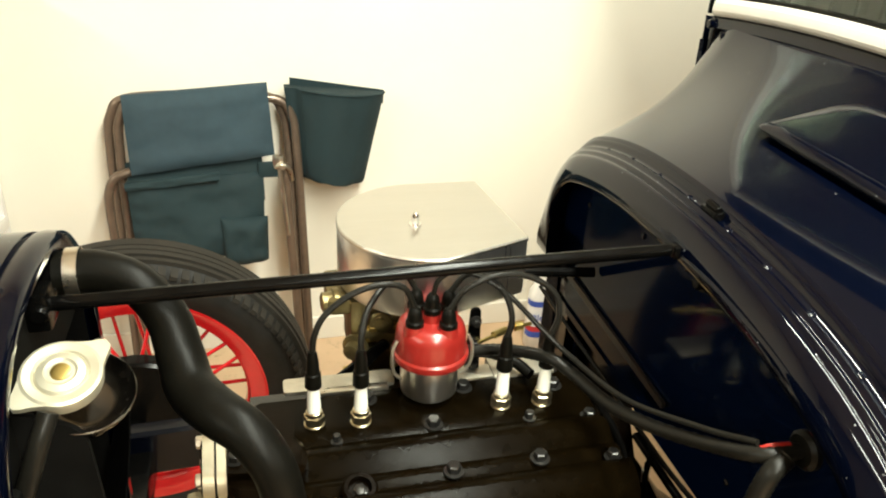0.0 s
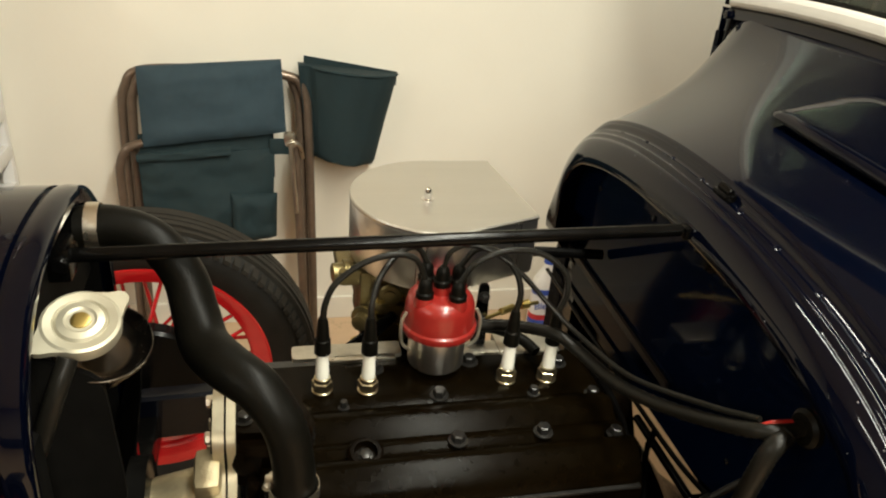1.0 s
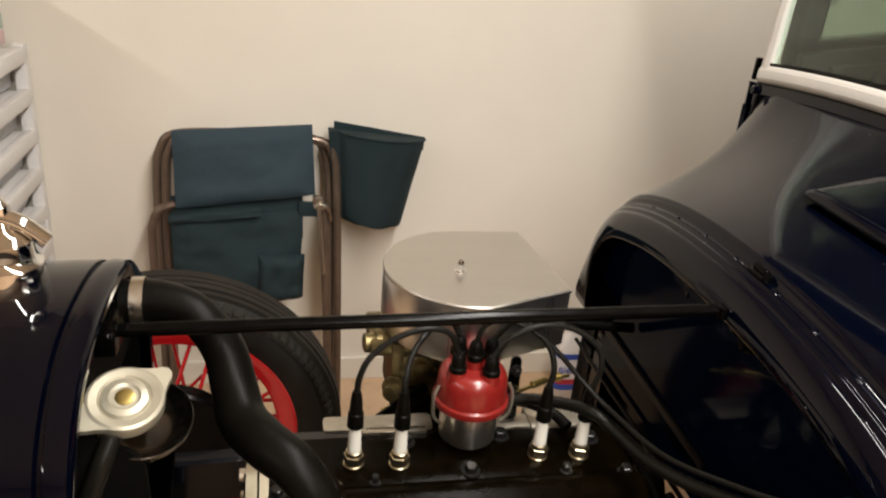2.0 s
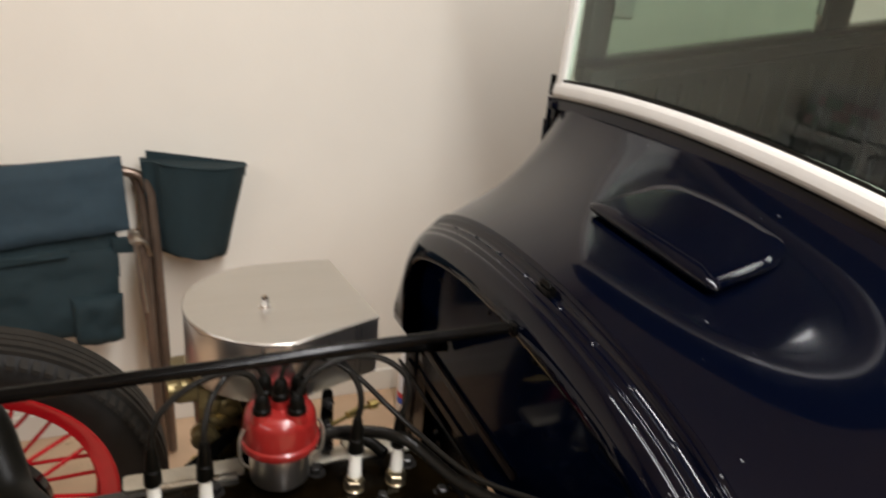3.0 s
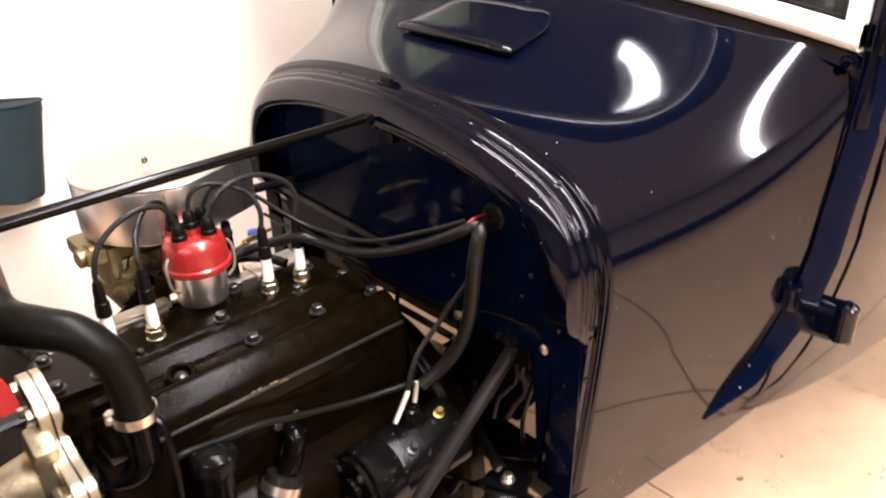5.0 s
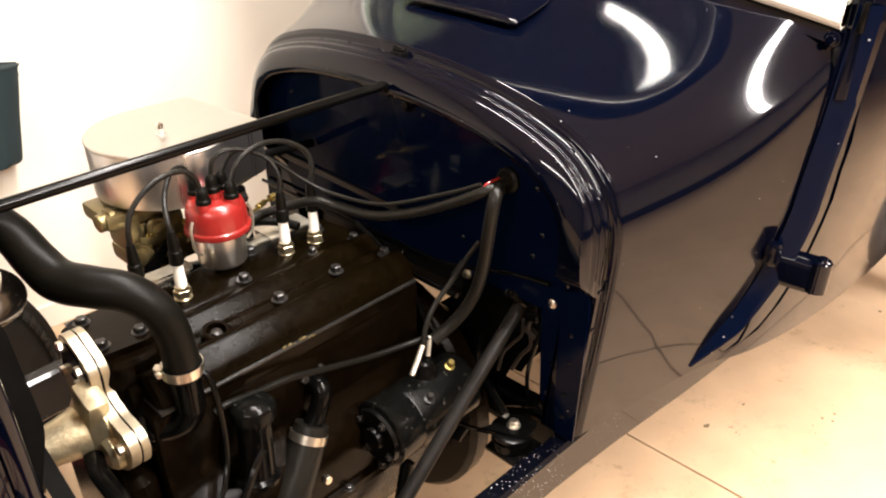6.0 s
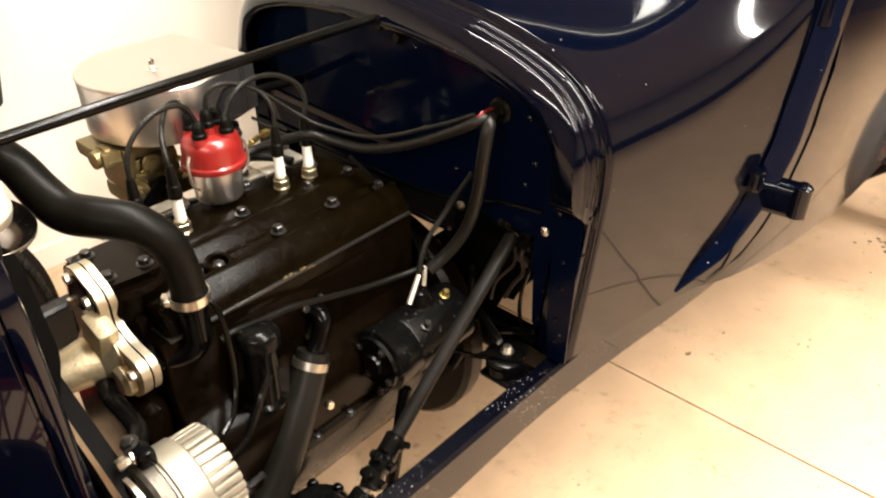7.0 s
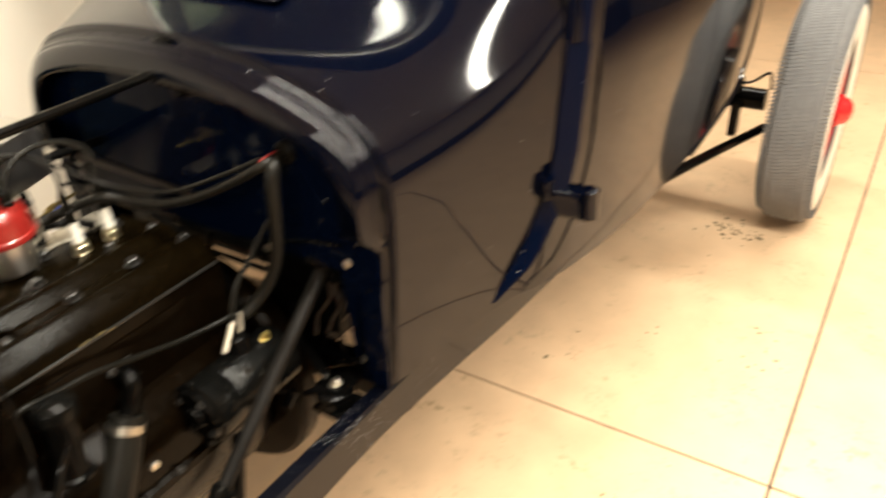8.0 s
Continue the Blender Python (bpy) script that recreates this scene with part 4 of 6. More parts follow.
part("top_tank", rings([[(x, -0.075 + y * 0.90, max(z - 0.022, 0.92)) for y, z in arch(0.192, 1.074, 0.91, 0.91, 2.4, k=30, m=2)] for x in (-0.375, -0.268)]), MATTE_BLACK, radiator, angle=40)
part("side_channel", box((-0.270, -0.220, 0.72), (0.028, 0.05, 0.42), 0.006), MATTE_BLACK, radiator)
bmp = plate(rounded([(-0.290, 0.985), (-0.212, 0.950), (-0.205, 0.80), (-0.235, 0.70), (-0.290, 0.70)], 0.02, 4), (0, -0.150, 0), (1, 0, 0), (0, 0, 1), 0.006, 0.001)
part("filler_bracket", bmp, MATTE_BLACK, radiator, "black sheet metal bracket")
neck = Vector((0.10, -0.36, 0.93)).normalized()
capc = Vector((-0.228, -0.132, 0.996))
part("filler_cup", lathe([(-0.080, 0.018), (-0.062, 0.020), (-0.048, 0.032), (-0.034, 0.042), (-0.028, 0.0445), (-0.025, 0.0447), (-0.024, 0.0436), (-0.027, 0.041), (-0.036, 0.036), (-0.043, 0.028), (-0.044, 0.02)], capc + Vector((0.014, 0.008, -0.012)), neck, 36), DULL_CHROME, radiator, "tarnished chrome filler cup")
bmcap = lathe([(-0.014, 0.031), (-0.013, 0.0340), (-0.003, 0.0348), (0.0, 0.0338), (0.0015, 0.031), (0.0005, 0.024), (-0.001, 0.0225), (0.0015, 0.020), (0.003, 0.014), (0.0015, 0.0115), (0.0015, 0.0105)], capc, neck, 48)
cap = part("radiator_cap", bmcap, CAP_TIN, radiator, "tinned steel pressure cap with two ears", angle=25)
u, v = basis(neck)
ear_dir = (Vector((-0.70, -0.71, 0.0)) - neck * Vector((-0.70, -0.71, 0.0)).dot(neck)).normalized()
perp = neck.cross(ear_dir)
for s in (-1, 1):
    outl = [(0.028, -0.019), (0.037, -0.012), (0.044, -0.008), (0.0475, -0.004), (0.048, 0.003), (0.044, 0.007), (0.037, 0.011), (0.028, 0.019)]
    part("ear", plate([(a * s, b * s) for a, b in outl], capc - neck * 0.006, ear_dir, perp, 0.006, 0.0015), CAP_TIN, cap)
part("cap_rivet", lathe([(0.001, 0.0088), (0.0028, 0.0085), (0.0034, 0.006), (0.0034, 0.001)], capc, neck, 24), BRASS_CLEAN, cap, "brass centre rivet")
part("overflow_tube", tube([(-0.232, -0.172, 0.985), (-0.240, -0.186, 0.965), (-0.251, -0.192, 0.935), (-0.267, -0.192, 0.895), (-0.290, -0.190, 0.850), (-0.305, -0.19, 0.76), (-0.305, -0.19, 0.55)], 0.0085, 12), CABLE, radiator, "grey-black overflow hose")
part("outlet_neck", rod((-0.285, 0.008, 1.018), (-0.235, 0.006, 1.021), 0.021, 24), BLACK, radiator)
# ornament cap on the shell
bmo = lathe([(0, 0.030), (0.004, 0.033), (0.030, 0.031), (0.034, 0.027), (0.040, 0.025), (0.052, 0.024), (0.058, 0.018), (0.064, 0.010), (0.070, 0.008), (0.074, 0.003)], (-0.335, -0.055, 1.066), (0, 0, 1), 32)
bmo = tube([(-0.372, -0.055, 1.117), (-0.352, -0.055, 1.134), (-0.335, -0.055, 1.140), (-0.318, -0.055, 1.134), (-0.298, -0.055, 1.117)], 0.008, 12, bm=bmo)
bmo = lathe([(0, 0.004), (0.006, 0.009), (0.014, 0.009), (0.020, 0.004)], (-0.335, -0.055, 1.138), (0, 0, 1), 14, bmo)
part("chrome_ornament_cap", bmo, CHROME, shell, "chrome winged filler cap")
# front axle pieces and headlamp beyond the radiator
part("front_axle", tube([(-0.33, -0.62, 0.34), (-0.33, -0.5, 0.33), (-0.33, -0.3, 0.27), (-0.33, 0.3, 0.27), (-0.33, 0.5, 0.33), (-0.33, 0.62, 0.34)], 0.020, 12), BLACK, car)
for s in (-1, 1):
    part("headlamp", lathe([(0, 0.02), (0.03, 0.06), (0.08, 0.085), (0.12, 0.093), (0.135, 0.095), (0.14, 0.088), (0.145, 0.06), (0.148, 0.0)], (-0.33, s * 0.36, 0.80), (-1, 0, 0), 28), PAINT, car, "dark blue headlamp bucket")

# ---- wheels ----
def wheel(x, y, s, R, rimR, width, tyre_mat, name_label, whitewall, n=84):
    """s: the side that faces outwards."""
    hubz = R
    w = part("wheel", lathe([(-0.055, 0.035), (-0.05, 0.05), (0.02, 0.05), (0.045, 0.035), (0.05, 0.03)], (x, y, hubz), (0, s, 0), 24), RED, car, name_label)
    prof = []
    tw = width / 2
    for h, r in ((-tw * 0.62, rimR - 0.008), (-tw * 0.80, rimR + 0.010), (-tw * 1.0, rimR + (R - rimR) * 0.42), (-tw * 0.97, rimR + (R - rimR) * 0.68), (-tw * 0.80, R - 0.014), (-tw * 0.62, R - 0.004),
                 (-tw * 0.3, R), (tw * 0.3, R), (tw * 0.62, R - 0.004), (tw * 0.80, R - 0.014), (tw * 0.97, rimR + (R - rimR) * 0.68), (tw * 1.0, rimR + (R - rimR) * 0.42), (tw * 0.80, rimR + 0.010), (tw * 0.62, rimR - 0.008)):
        prof.append((h, r))
    ty = part("tyre", lathe(prof, (x, y, hubz), (0, s, 0), 72, caps=False), tyre_mat, w, "black rubber tyre" if not whitewall else "grey dusty tyre with a cream whitewall")
    # tread: rows of blocks proud of the carcass
    bmt = bmesh.new()
    for row, (hc, hw_, rr_, sk) in enumerate(((-0.88, 0.17, R - 0.013, 0.5), (-0.62, 0.10, R - 0.003, 0.2), (-0.32, 0.13, R + 0.001, -0.3), (0.0, 0.12, R + 0.001, 0.3), (0.32, 0.13, R + 0.001, -0.3), (0.62, 0.10, R - 0.003, 0.2), (0.88, 0.17, R - 0.013, 0.5))):
        for k in range(n):
            a0 = 2 * math.pi * (k + 0.12 + 0.25 * (row % 2)) / n
            a1 = 2 * math.pi * (k + (0.74 if row in (0, 6) else (0.96 if whitewall else 1.13)) + 0.25 * (row % 2)) / n
            vs = []
            for (h, r_) in ((0, rr_ - 0.006), (0, rr_ + (0.0016 if whitewall else 0.003))):
                for a, hh in ((a0, hc - hw_), (a1, hc - hw_ + 0.0), (a1 + sk * 0.02, hc + hw_), (a0 + sk * 0.02, hc + hw_)):
                    rr2 = r_ - (0.010 if (row in (0, 6) and abs(hh) > 0.9) else 0)
                    vs.append(bmt.verts.new((x + rr2 * math.cos(a), y + s * hh * tw, hubz + rr2 * math.sin(a))))
            for f in ((4, 5, 6, 7), (0, 1, 5, 4), (1, 2, 6, 5), (2, 3, 7, 6), (3, 0, 4, 7)):
                bmt.faces.new([vs[i] for i in f])
    tagged(part("tread", bmt, tyre_mat if whitewall else TREAD, ty, smooth=False), kind="stuff")
    if whitewall:
        part("whitewall", lathe([(tw * 0.90, rimR + 0.006), (tw * 1.06, rimR + (R - rimR) * 0.42), (tw * 1.04, rimR + (R - rimR) * 0.62), (tw * 0.97, rimR + (R - rimR) * 0.70)], (x, y, hubz), (0, s, 0), 64, caps=False), WHITEWALL, ty, "cream whitewall band")
    part("rim", lathe([(-tw * 0.72, rimR + 0.008), (-tw * 0.75, rimR + 0.002), (-tw * 0.74, rimR - 0.003), (-tw * 0.60, rimR - 0.022), (-tw * 0.52, rimR - 0.034), (0, rimR - 0.036), (tw * 0.52, rimR - 0.034), (tw * 0.60, rimR - 0.022), (tw * 0.74, rimR - 0.003), (tw * 0.75, rimR + 0.002), (tw * 0.72, rimR + 0.008)], (x, y, hubz), (0, s, 0), 64, caps=False), RED, w, "glossy red wheel rim")
    part("rim_band", lathe([(-tw * 0.3, rimR - 0.0355), (tw * 0.3, rimR - 0.0355), (tw * 0.3, rimR - 0.041), (-tw * 0.3, rimR - 0.041), (-tw * 0.3, rimR - 0.0355)], (x, y, hubz), (0, s, 0), 64, caps=False), RED, w)
    for k in range(32):
        a = 2 * math.pi * k / 32
        a2 = a + (0.55 if k % 2 else -0.55)
        hh = (-0.042 if (k // 2) % 2 else 0.032)
        part("spoke", rod((x + 0.042 * math.cos(a2), y + s * hh, hubz + 0.042 * math.sin(a2)), (x + (rimR - 0.034) * math.cos(a), y + s * (0.012 if hh > 0 else -0.012), hubz + (rimR - 0.034) * math.sin(a)), 0.0042, 6), RED, w)
    out = tw - 0.05 if whitewall else 0.0
    part("hub_cap", lathe([(0.045, 0.056 if whitewall else 0.046), (0.05 + out, 0.056 if whitewall else 0.046), (0.06 + out, 0.046), (0.075 + out, 0.040), (0.085 + out, 0.028), (0.09 + out, 0.012), (0.091 + out, 0.0)], (x, y, hubz), (0, s, 0), 28), RED if whitewall else CHROME, w)
    if not whitewall:
        part("brake_drum", lathe([(-0.095, 0.02), (-0.092, 0.135), (-0.085, 0.14), (-0.055, 0.14), (-0.05, 0.12)], (x, y, hubz), (0, s, 0), 36), BLACK, w, "black brake drum")
    else:
        part("brake_drum", lathe([(-0.115, 0.05), (-0.11, 0.15), (-0.06, 0.155), (-0.05, 0.12)], (x, y, hubz), (0, s, 0), 36), BLACK, w, "black brake drum")


wheel(-0.318, 0.680, 1, 0.353, 0.256, 0.125, TYRE, "red wire wheel with a black tyre", False, 96)
wheel(-0.318, -0.72, -1, 0.353, 0.256, 0.125, TYRE, "red wire wheel with a black tyre", False)
wheel(2.43, -0.794, -1, 0.395, 0.235, 0.168, TYRE_GREY, "red wheel with a whitewall tyre", True, 190)
wheel(2.43, 0.794, 1, 0.395, 0.235, 0.168, TYRE_GREY, "red wheel with a whitewall tyre", True, 190)
axle = part("rear_axle", tube([(2.43, -0.64, 0.395), (2.43, -0.2, 0.395), (2.43, 0.2, 0.395), (2.43, 0.64, 0.395)], 0.038, 16), BLACK, car, "black rear axle tube")
part("differential", lathe([(-0.13, 0.05), (-0.1, 0.10), (-0.05, 0.13), (0.05, 0.13), (0.1, 0.10), (0.13, 0.05)], (2.43, 0, 0.395), (0, 1, 0), 24), BLACK, axle)
for s in (-1, 1):
    part("radius_arm", tube([(1.45, s * 0.46, 0.40), (1.9, s * 0.55, 0.36), (2.41, s * 0.65, 0.30)], 0.016, 10), BLACK, car, "black radius arm")
    part("damper_bracket", box((2.39, s * 0.55, 0.33), (0.05, 0.03, 0.13), 0.006), BLACK, axle)
    part("damper", rod((2.37, s * 0.52, 0.38), (2.3, s * 0.46, 0.62), 0.022, 12), BLACK, axle)
    part("brake_hose", tube([(2.34, s * 0.5, 0.50), (2.37, s * 0.58, 0.47), (2.41, s * 0.64, 0.50), (2.42, s * 0.65, 0.44)], 0.005, 8), RUBBER, axle)
    part("spring_perch", box((2.37, s * 0.53, 0.46), (0.07, 0.07, 0.05), 0.012), BLACK, axle)


# ---- the engine ----
engine = thing("engine", "oily black four cylinder flathead engine with a red distributor", "engine", at=(0.16, -0.05, 0.33))

# block and crankcase, lofted along the engine
BLOCK = [(0.13, 0.735), (-0.150, 0.735), (-0.152, 0.728), (-0.150, 0.640), (-0.153, 0.612), (-0.165, 0.590), (-0.186, 0.572), (-0.197, 0.550), (-0.203, 0.520), (-0.203, 0.470), (-0.212, 0.466), (-0.212, 0.452), (-0.200, 0.448),
         (-0.185, 0.40), (-0.14, 0.35), (0.10, 0.34), (0.16, 0.42), (0.16, 0.60)]
loops = []
for x, k in ((-0.092, 0.94), (-0.088, 0.985), (-0.080, 1.0), (0.368, 1.0), (0.376, 0.985), (0.380, 0.95)):
    loops.append([(x, y * k, 0.55 + (z - 0.55) * k) for y, z in BLOCK])
block = part("engine_block", rings(loops), ENGINE_BLACK, engine, "glossy black cast iron block", angle=28)
part("gasket_edge", box((0.144, -0.012, 0.7375), (0.448, 0.292, 0.004), 0.001), BOLT, block)
rg = random.Random(21)
bmg = None
for k in range(9):
    bmg = box((0.112 + k * 0.0055 + rg.uniform(-0.003, 0.003), -0.1540 - 0.0004 * k, 0.7395 + rg.uniform(-0.0025, 0.0025)), (rg.uniform(0.003, 0.008), 0.003, rg.uniform(0.0012, 0.003)), 0.0005, (0, rg.uniform(-25, 25), 0), bmg)
part("paint_chip", bmg, BRASS, block, "scraped ochre patch on the block")

# cylinder head with two long raised ribs
HEAD = [(0.085, 0.740), (0.088, 0.756), (0.082, 0.768), (0.02, 0.772), (-0.006, 0.772), (-0.013, 0.769), (-0.018, 0.770), (-0.026, 0.777), (-0.034, 0.781), (-0.042, 0.7815), (-0.050, 0.779), (-0.058, 0.774), (-0.065, 0.769), (-0.070, 0.7675),
        (-0.075, 0.769), (-0.080, 0.771), (-0.086, 0.770), (-0.092, 0.767), (-0.097, 0.7665), (-0.102, 0.770), (-0.108, 0.776), (-0.115, 0.7795), (-0.123, 0.779), (-0.131, 0.775), (-0.139, 0.769), (-0.146, 0.761), (-0.151, 0.751), (-0.153, 0.740)]
loops = []
for x, d in ((-0.078, 0.006), (-0.074, 0.002), (-0.066, 0.0), (0.362, 0.0), (0.369, 0.002), (0.373, 0.006)):
    loops.append([(x, y - math.copysign(d, y), max(z - d, 0.740)) for y, z in HEAD])
cyl = part("cylinder_head", rings(loops), HEAD_BLACK, engine, "glossy black cylinder head with long ribs", angle=32)
srcb = None
for x, y, z, r in ((0.148, -0.003, 0.771, 0.0085), (0.153, -0.088, 0.771, 0.0085), (0.262, -0.086, 0.771, 0.0085), (0.355, -0.02, 0.768, 0.008), (0.024, -0.010, 0.769, 0.005),
                   (-0.045, 0.040, 0.770, 0.009), (-0.058, -0.04, 0.774, 0.009), (0.072, 0.062, 0.770, 0.009), (0.205, 0.066, 0.769, 0.009), (0.275, -0.010, 0.769, 0.006), (0.33, 0.05, 0.769, 0.009), (0.352, -0.100, 0.771, 0.0075)):
    part("head_bolt", hexbolt((x, y, z), (0, 0, 1), r, 0.012), BOLT, cyl)
# recessed stud in a round boss
bmb = lathe([(-0.01, 0.021), (0.008, 0.021), (0.011, 0.018), (0.011, 0.0135), (0.002, 0.0125), (0.002, 0.0)], (0.040, -0.098, 0.770), (0, -0.25, 1), 28)
part("stud_boss", bmb, ENGINE_BLACK, cyl)
part("boss_stud", hexbolt((0.040, -0.099, 0.7715), (0, -0.25, 1), 0.0075, 0.007, washer=1.2), BOLT, cyl)
# front water housing
bmw = lathe([(0, 0.055), (0.03, 0.058), (0.050, 0.056), (0.056, 0.050), (0.058, 0.02)], (-0.070, -0.045, 0.735), (0, 0, 1), 32)
bmw = box((-0.070, -0.045, 0.70), (0.05, 0.13, 0.12), 0.012, bm=bmw)
part("water_housing", bmw, ENGINE_BLACK, cyl)
bmw = plate(rounded([(-0.115, -0.075), (-0.03, -0.085), (-0.025, 0.03), (-0.11, 0.03)], 0.02, 4), (0, 0, 0.792), (1, 0, 0), (0, 1, 0), 0.010, 0.002)
part("housing_cover", bmw, ENGINE_BLACK, cyl)
for x, y in ((-0.095, -0.055), (-0.045, -0.060), (-0.09, 0.015)):
    part("cover_bolt", hexbolt((x, y, 0.801), (0, 0, 1), 0.008, 0.010), BOLT, cyl)

# bottom radiator neck on the head for the hose
bmn = rod((-0.043, -0.163, 0.728), (-0.043, -0.163, 0.800), 0.020, 20)
bmn = tube([(-0.043, -0.163, 0.735), (-0.052, -0.156, 0.712), (-0.068, -0.140, 0.702), (-0.095, -0.120, 0.700)], 0.019, 16, bm=bmn)
bmn = lathe([(0, 0.026), (0.006, 0.026), (0.008, 0.021)], (-0.092, -0.121, 0.700), (0.9, -0.4, 0.05), 18, bmn)
part("water_pipe", bmn, BLACK, engine, "black cast water pipe")
HOSE = [(-0.252, 0.006, 1.021), (-0.215, 0.004, 1.022), (-0.178, -0.006, 1.010), (-0.150, -0.024, 0.978), (-0.138, -0.050, 0.945), (-0.128, -0.080, 0.926), (-0.105, -0.112, 0.920), (-0.076, -0.138, 0.910), (-0.053, -0.157, 0.880), (-0.044, -0.163, 0.835), (-0.043, -0.163, 0.785)]
hose = part("radiator_hose", tube(HOSE, lambda t: 0.0235 - 0.0018 * math.sin(t * 9), 24, 10), RUBBER, engine, "thick black moulded rubber radiator hose")
for p, ax in (((-0.043, -0.163, 0.797), (0, 0, 1)), ((-0.236, 0.005, 1.0215), (1, 0, 0))):
    c = part("hose_clamp", clamp_band(p, ax, 0.0245, 0.013), STEEL, hose, "bright steel band clamp")
    c.modifiers.new("thickness", "SOLIDIFY").thickness = 0.0012
bmk = box((-0.066, -0.150, 0.797), (0.014, 0.012, 0.012), 0.003)
part("clamp_screw", rod((-0.072, -0.160, 0.797), (-0.064, -0.139, 0.797), 0.0045, 10, bmk), STEEL, hose)

# spark plugs with boots and leads
PLUGS = [(0.0, 0.026), (0.058, 0.020), (0.245, 0.021), (0.302, 0.018)]
LEADS = [
    [(0.0, 0.026, 0.876), (0.003, 0.029, 0.900), (0.016, 0.036, 0.924), (0.048, 0.046, 0.944), (0.086, 0.052, 0.952), (0.116, 0.053, 0.944), (0.130, 0.051, 0.915)],
    [(0.058, 0.020, 0.876), (0.060, 0.028, 0.898), (0.072, 0.050, 0.922), (0.100, 0.078, 0.940), (0.126, 0.094, 0.938), (0.141, 0.092, 0.915)],
    [(0.245, 0.021, 0.878), (0.250, 0.026, 0.905), (0.244, 0.040, 0.930), (0.226, 0.062, 0.946), (0.202, 0.078, 0.942), (0.182, 0.081, 0.915)],
    [(0.302, 0.018, 0.876), (0.312, 0.022, 0.905), (0.308, 0.034, 0.930), (0.278, 0.046, 0.950), (0.234, 0.048, 0.955), (0.192, 0.043, 0.942), (0.172, 0.040, 0.915)],
]
for i, (x, y) in enumerate(PLUGS):
    plug = part("spark_plug", lathe([(0, 0.0135), (0.003, 0.0135), (0.004, 0.012), (0.007, 0.012)], (x, y, 0.770), (0, 0, 1), 20), PLUG_METAL, engine, "spark plug with a white insulator")
    part("plug_hex", lathe([(0.006, 0.0125), (0.007, 0.0135), (0.016, 0.0135), (0.017, 0.012)], (x, y, 0.770), (0, 0, 1), 6), PLUG_METAL, plug)
    part("plug_shell", lathe([(0.017, 0.011), (0.022, 0.0105), (0.023, 0.0085)], (x, y, 0.770), (0, 0, 1), 18), PLUG_METAL, plug)
    part("insulator", lathe([(0.023, 0.0088), (0.034, 0.0088), (0.038, 0.0084), (0.058, 0.0078), (0.064, 0.0074)], (x, y, 0.770), (0, 0, 1), 18), CERAMIC, plug, "white ceramic insulator")
    part("boot", lathe([(0.060, 0.0098), (0.061, 0.0106), (0.080, 0.0100), (0.082, 0.0084), (0.096, 0.0078), (0.108, 0.0062), (0.112, 0.005)], (x, y, 0.770), (0, 0, 1), 18), RUBBER, plug, "black rubber boot")
    part("plug_lead", tube(LEADS[i], 0.0040, 10, 6), CABLE, plug, "grey-black ignition lead")

# distributor
DX, DY = 0.156, 0.066
dist = part("distributor", lathe([(-0.020, 0.016), (-0.006, 0.016), (-0.004, 0.033), (0.001, 0.038), (0.058, 0.040), (0.062, 0.038)], (DX, DY, 0.780), (0, 0, 1), 40), ALU, engine, "machined aluminium distributor body")
dcap = part("distributor_cap", lathe([(0.053, 0.0450), (0.054, 0.0500), (0.058, 0.0515), (0.063, 0.0505), (0.065, 0.0475), (0.090, 0.0460), (0.100, 0.0430), (0.105, 0.038), (0.107, 0.030), (0.107, 0.0)], (DX, DY, 0.780), (0, 0, 1), 44), RED_CAP, dist, "red moulded distributor cap")
for k, (a, rr_, hh) in enumerate(((45, 0.030, 0), (135, 0.030, 0), (225, 0.030, 0), (315, 0.030, 0), (0, 0.0, 0.008))):
    px, py = DX + rr_ * math.cos(radians(a - 14)), DY + rr_ * math.sin(radians(a - 14))
    part("tower", lathe([(0.098, 0.0140), (0.106, 0.0130), (0.112 + hh, 0.0115), (0.114 + hh, 0.009)], (px, py, 0.780), (0, 0, 1), 20), RED_CAP, dcap)
    part("terminal_boot", lathe([(0.104 + hh, 0.0105), (0.105 + hh, 0.0118), (0.117 + hh, 0.0118), (0.119 + hh, 0.0098), (0.128 + hh, 0.0092), (0.133 + hh, 0.0080), (0.137 + hh, 0.005)], (px, py, 0.780), (0, 0, 1), 18), RUBBER, dcap, "black rubber terminal boot")
for s in (-1, 1):
    part("cap_clip", tube([(DX + s * 0.040, DY - 0.012, 0.806), (DX + s * 0.051, DY - 0.014, 0.820), (DX + s * 0.053, DY - 0.014, 0.850), (DX + s * 0.047, DY - 0.012, 0.866)], 0.0024, 8), CAST, dist, "pale spring clip")

# bright plate and intake side beyond the plugs
part("manifold_plate", plate(rounded([(-0.035, 0.090), (0.115, 0.090), (0.115, 0.120), (-0.035, 0.120)], 0.006, 3), (0, 0, 0.768), (1, 0, 0), (0, 1, 0), 0.006, 0.001), CAST, engine, "cast aluminium manifold plate")
part("manifold_edge", box((0.055, 0.088, 0.770), (0.10, 0.012, 0.008), 0.002), STEEL, engine)
part("manifold_plate", box((0.232, 0.100, 0.764), (0.07, 0.03, 0.012), 0.003), CAST, engine)
part("manifold_plate", box((0.300, 0.105, 0.765), (0.09, 0.05, 0.014), 0.003), CAST, engine)
bmi = tube([(0.02, 0.13, 0.66), (0.02, 0.20, 0.66), (0.06, 0.225, 0.665), (0.13, 0.225, 0.68), (0.22, 0.225, 0.665), (0.27, 0.20, 0.66), (0.27, 0.13, 0.66)], 0.024, 14)
bmi = rod((0.13, 0.225, 0.66), (0.13, 0.225, 0.735), 0.028, 18, bmi)
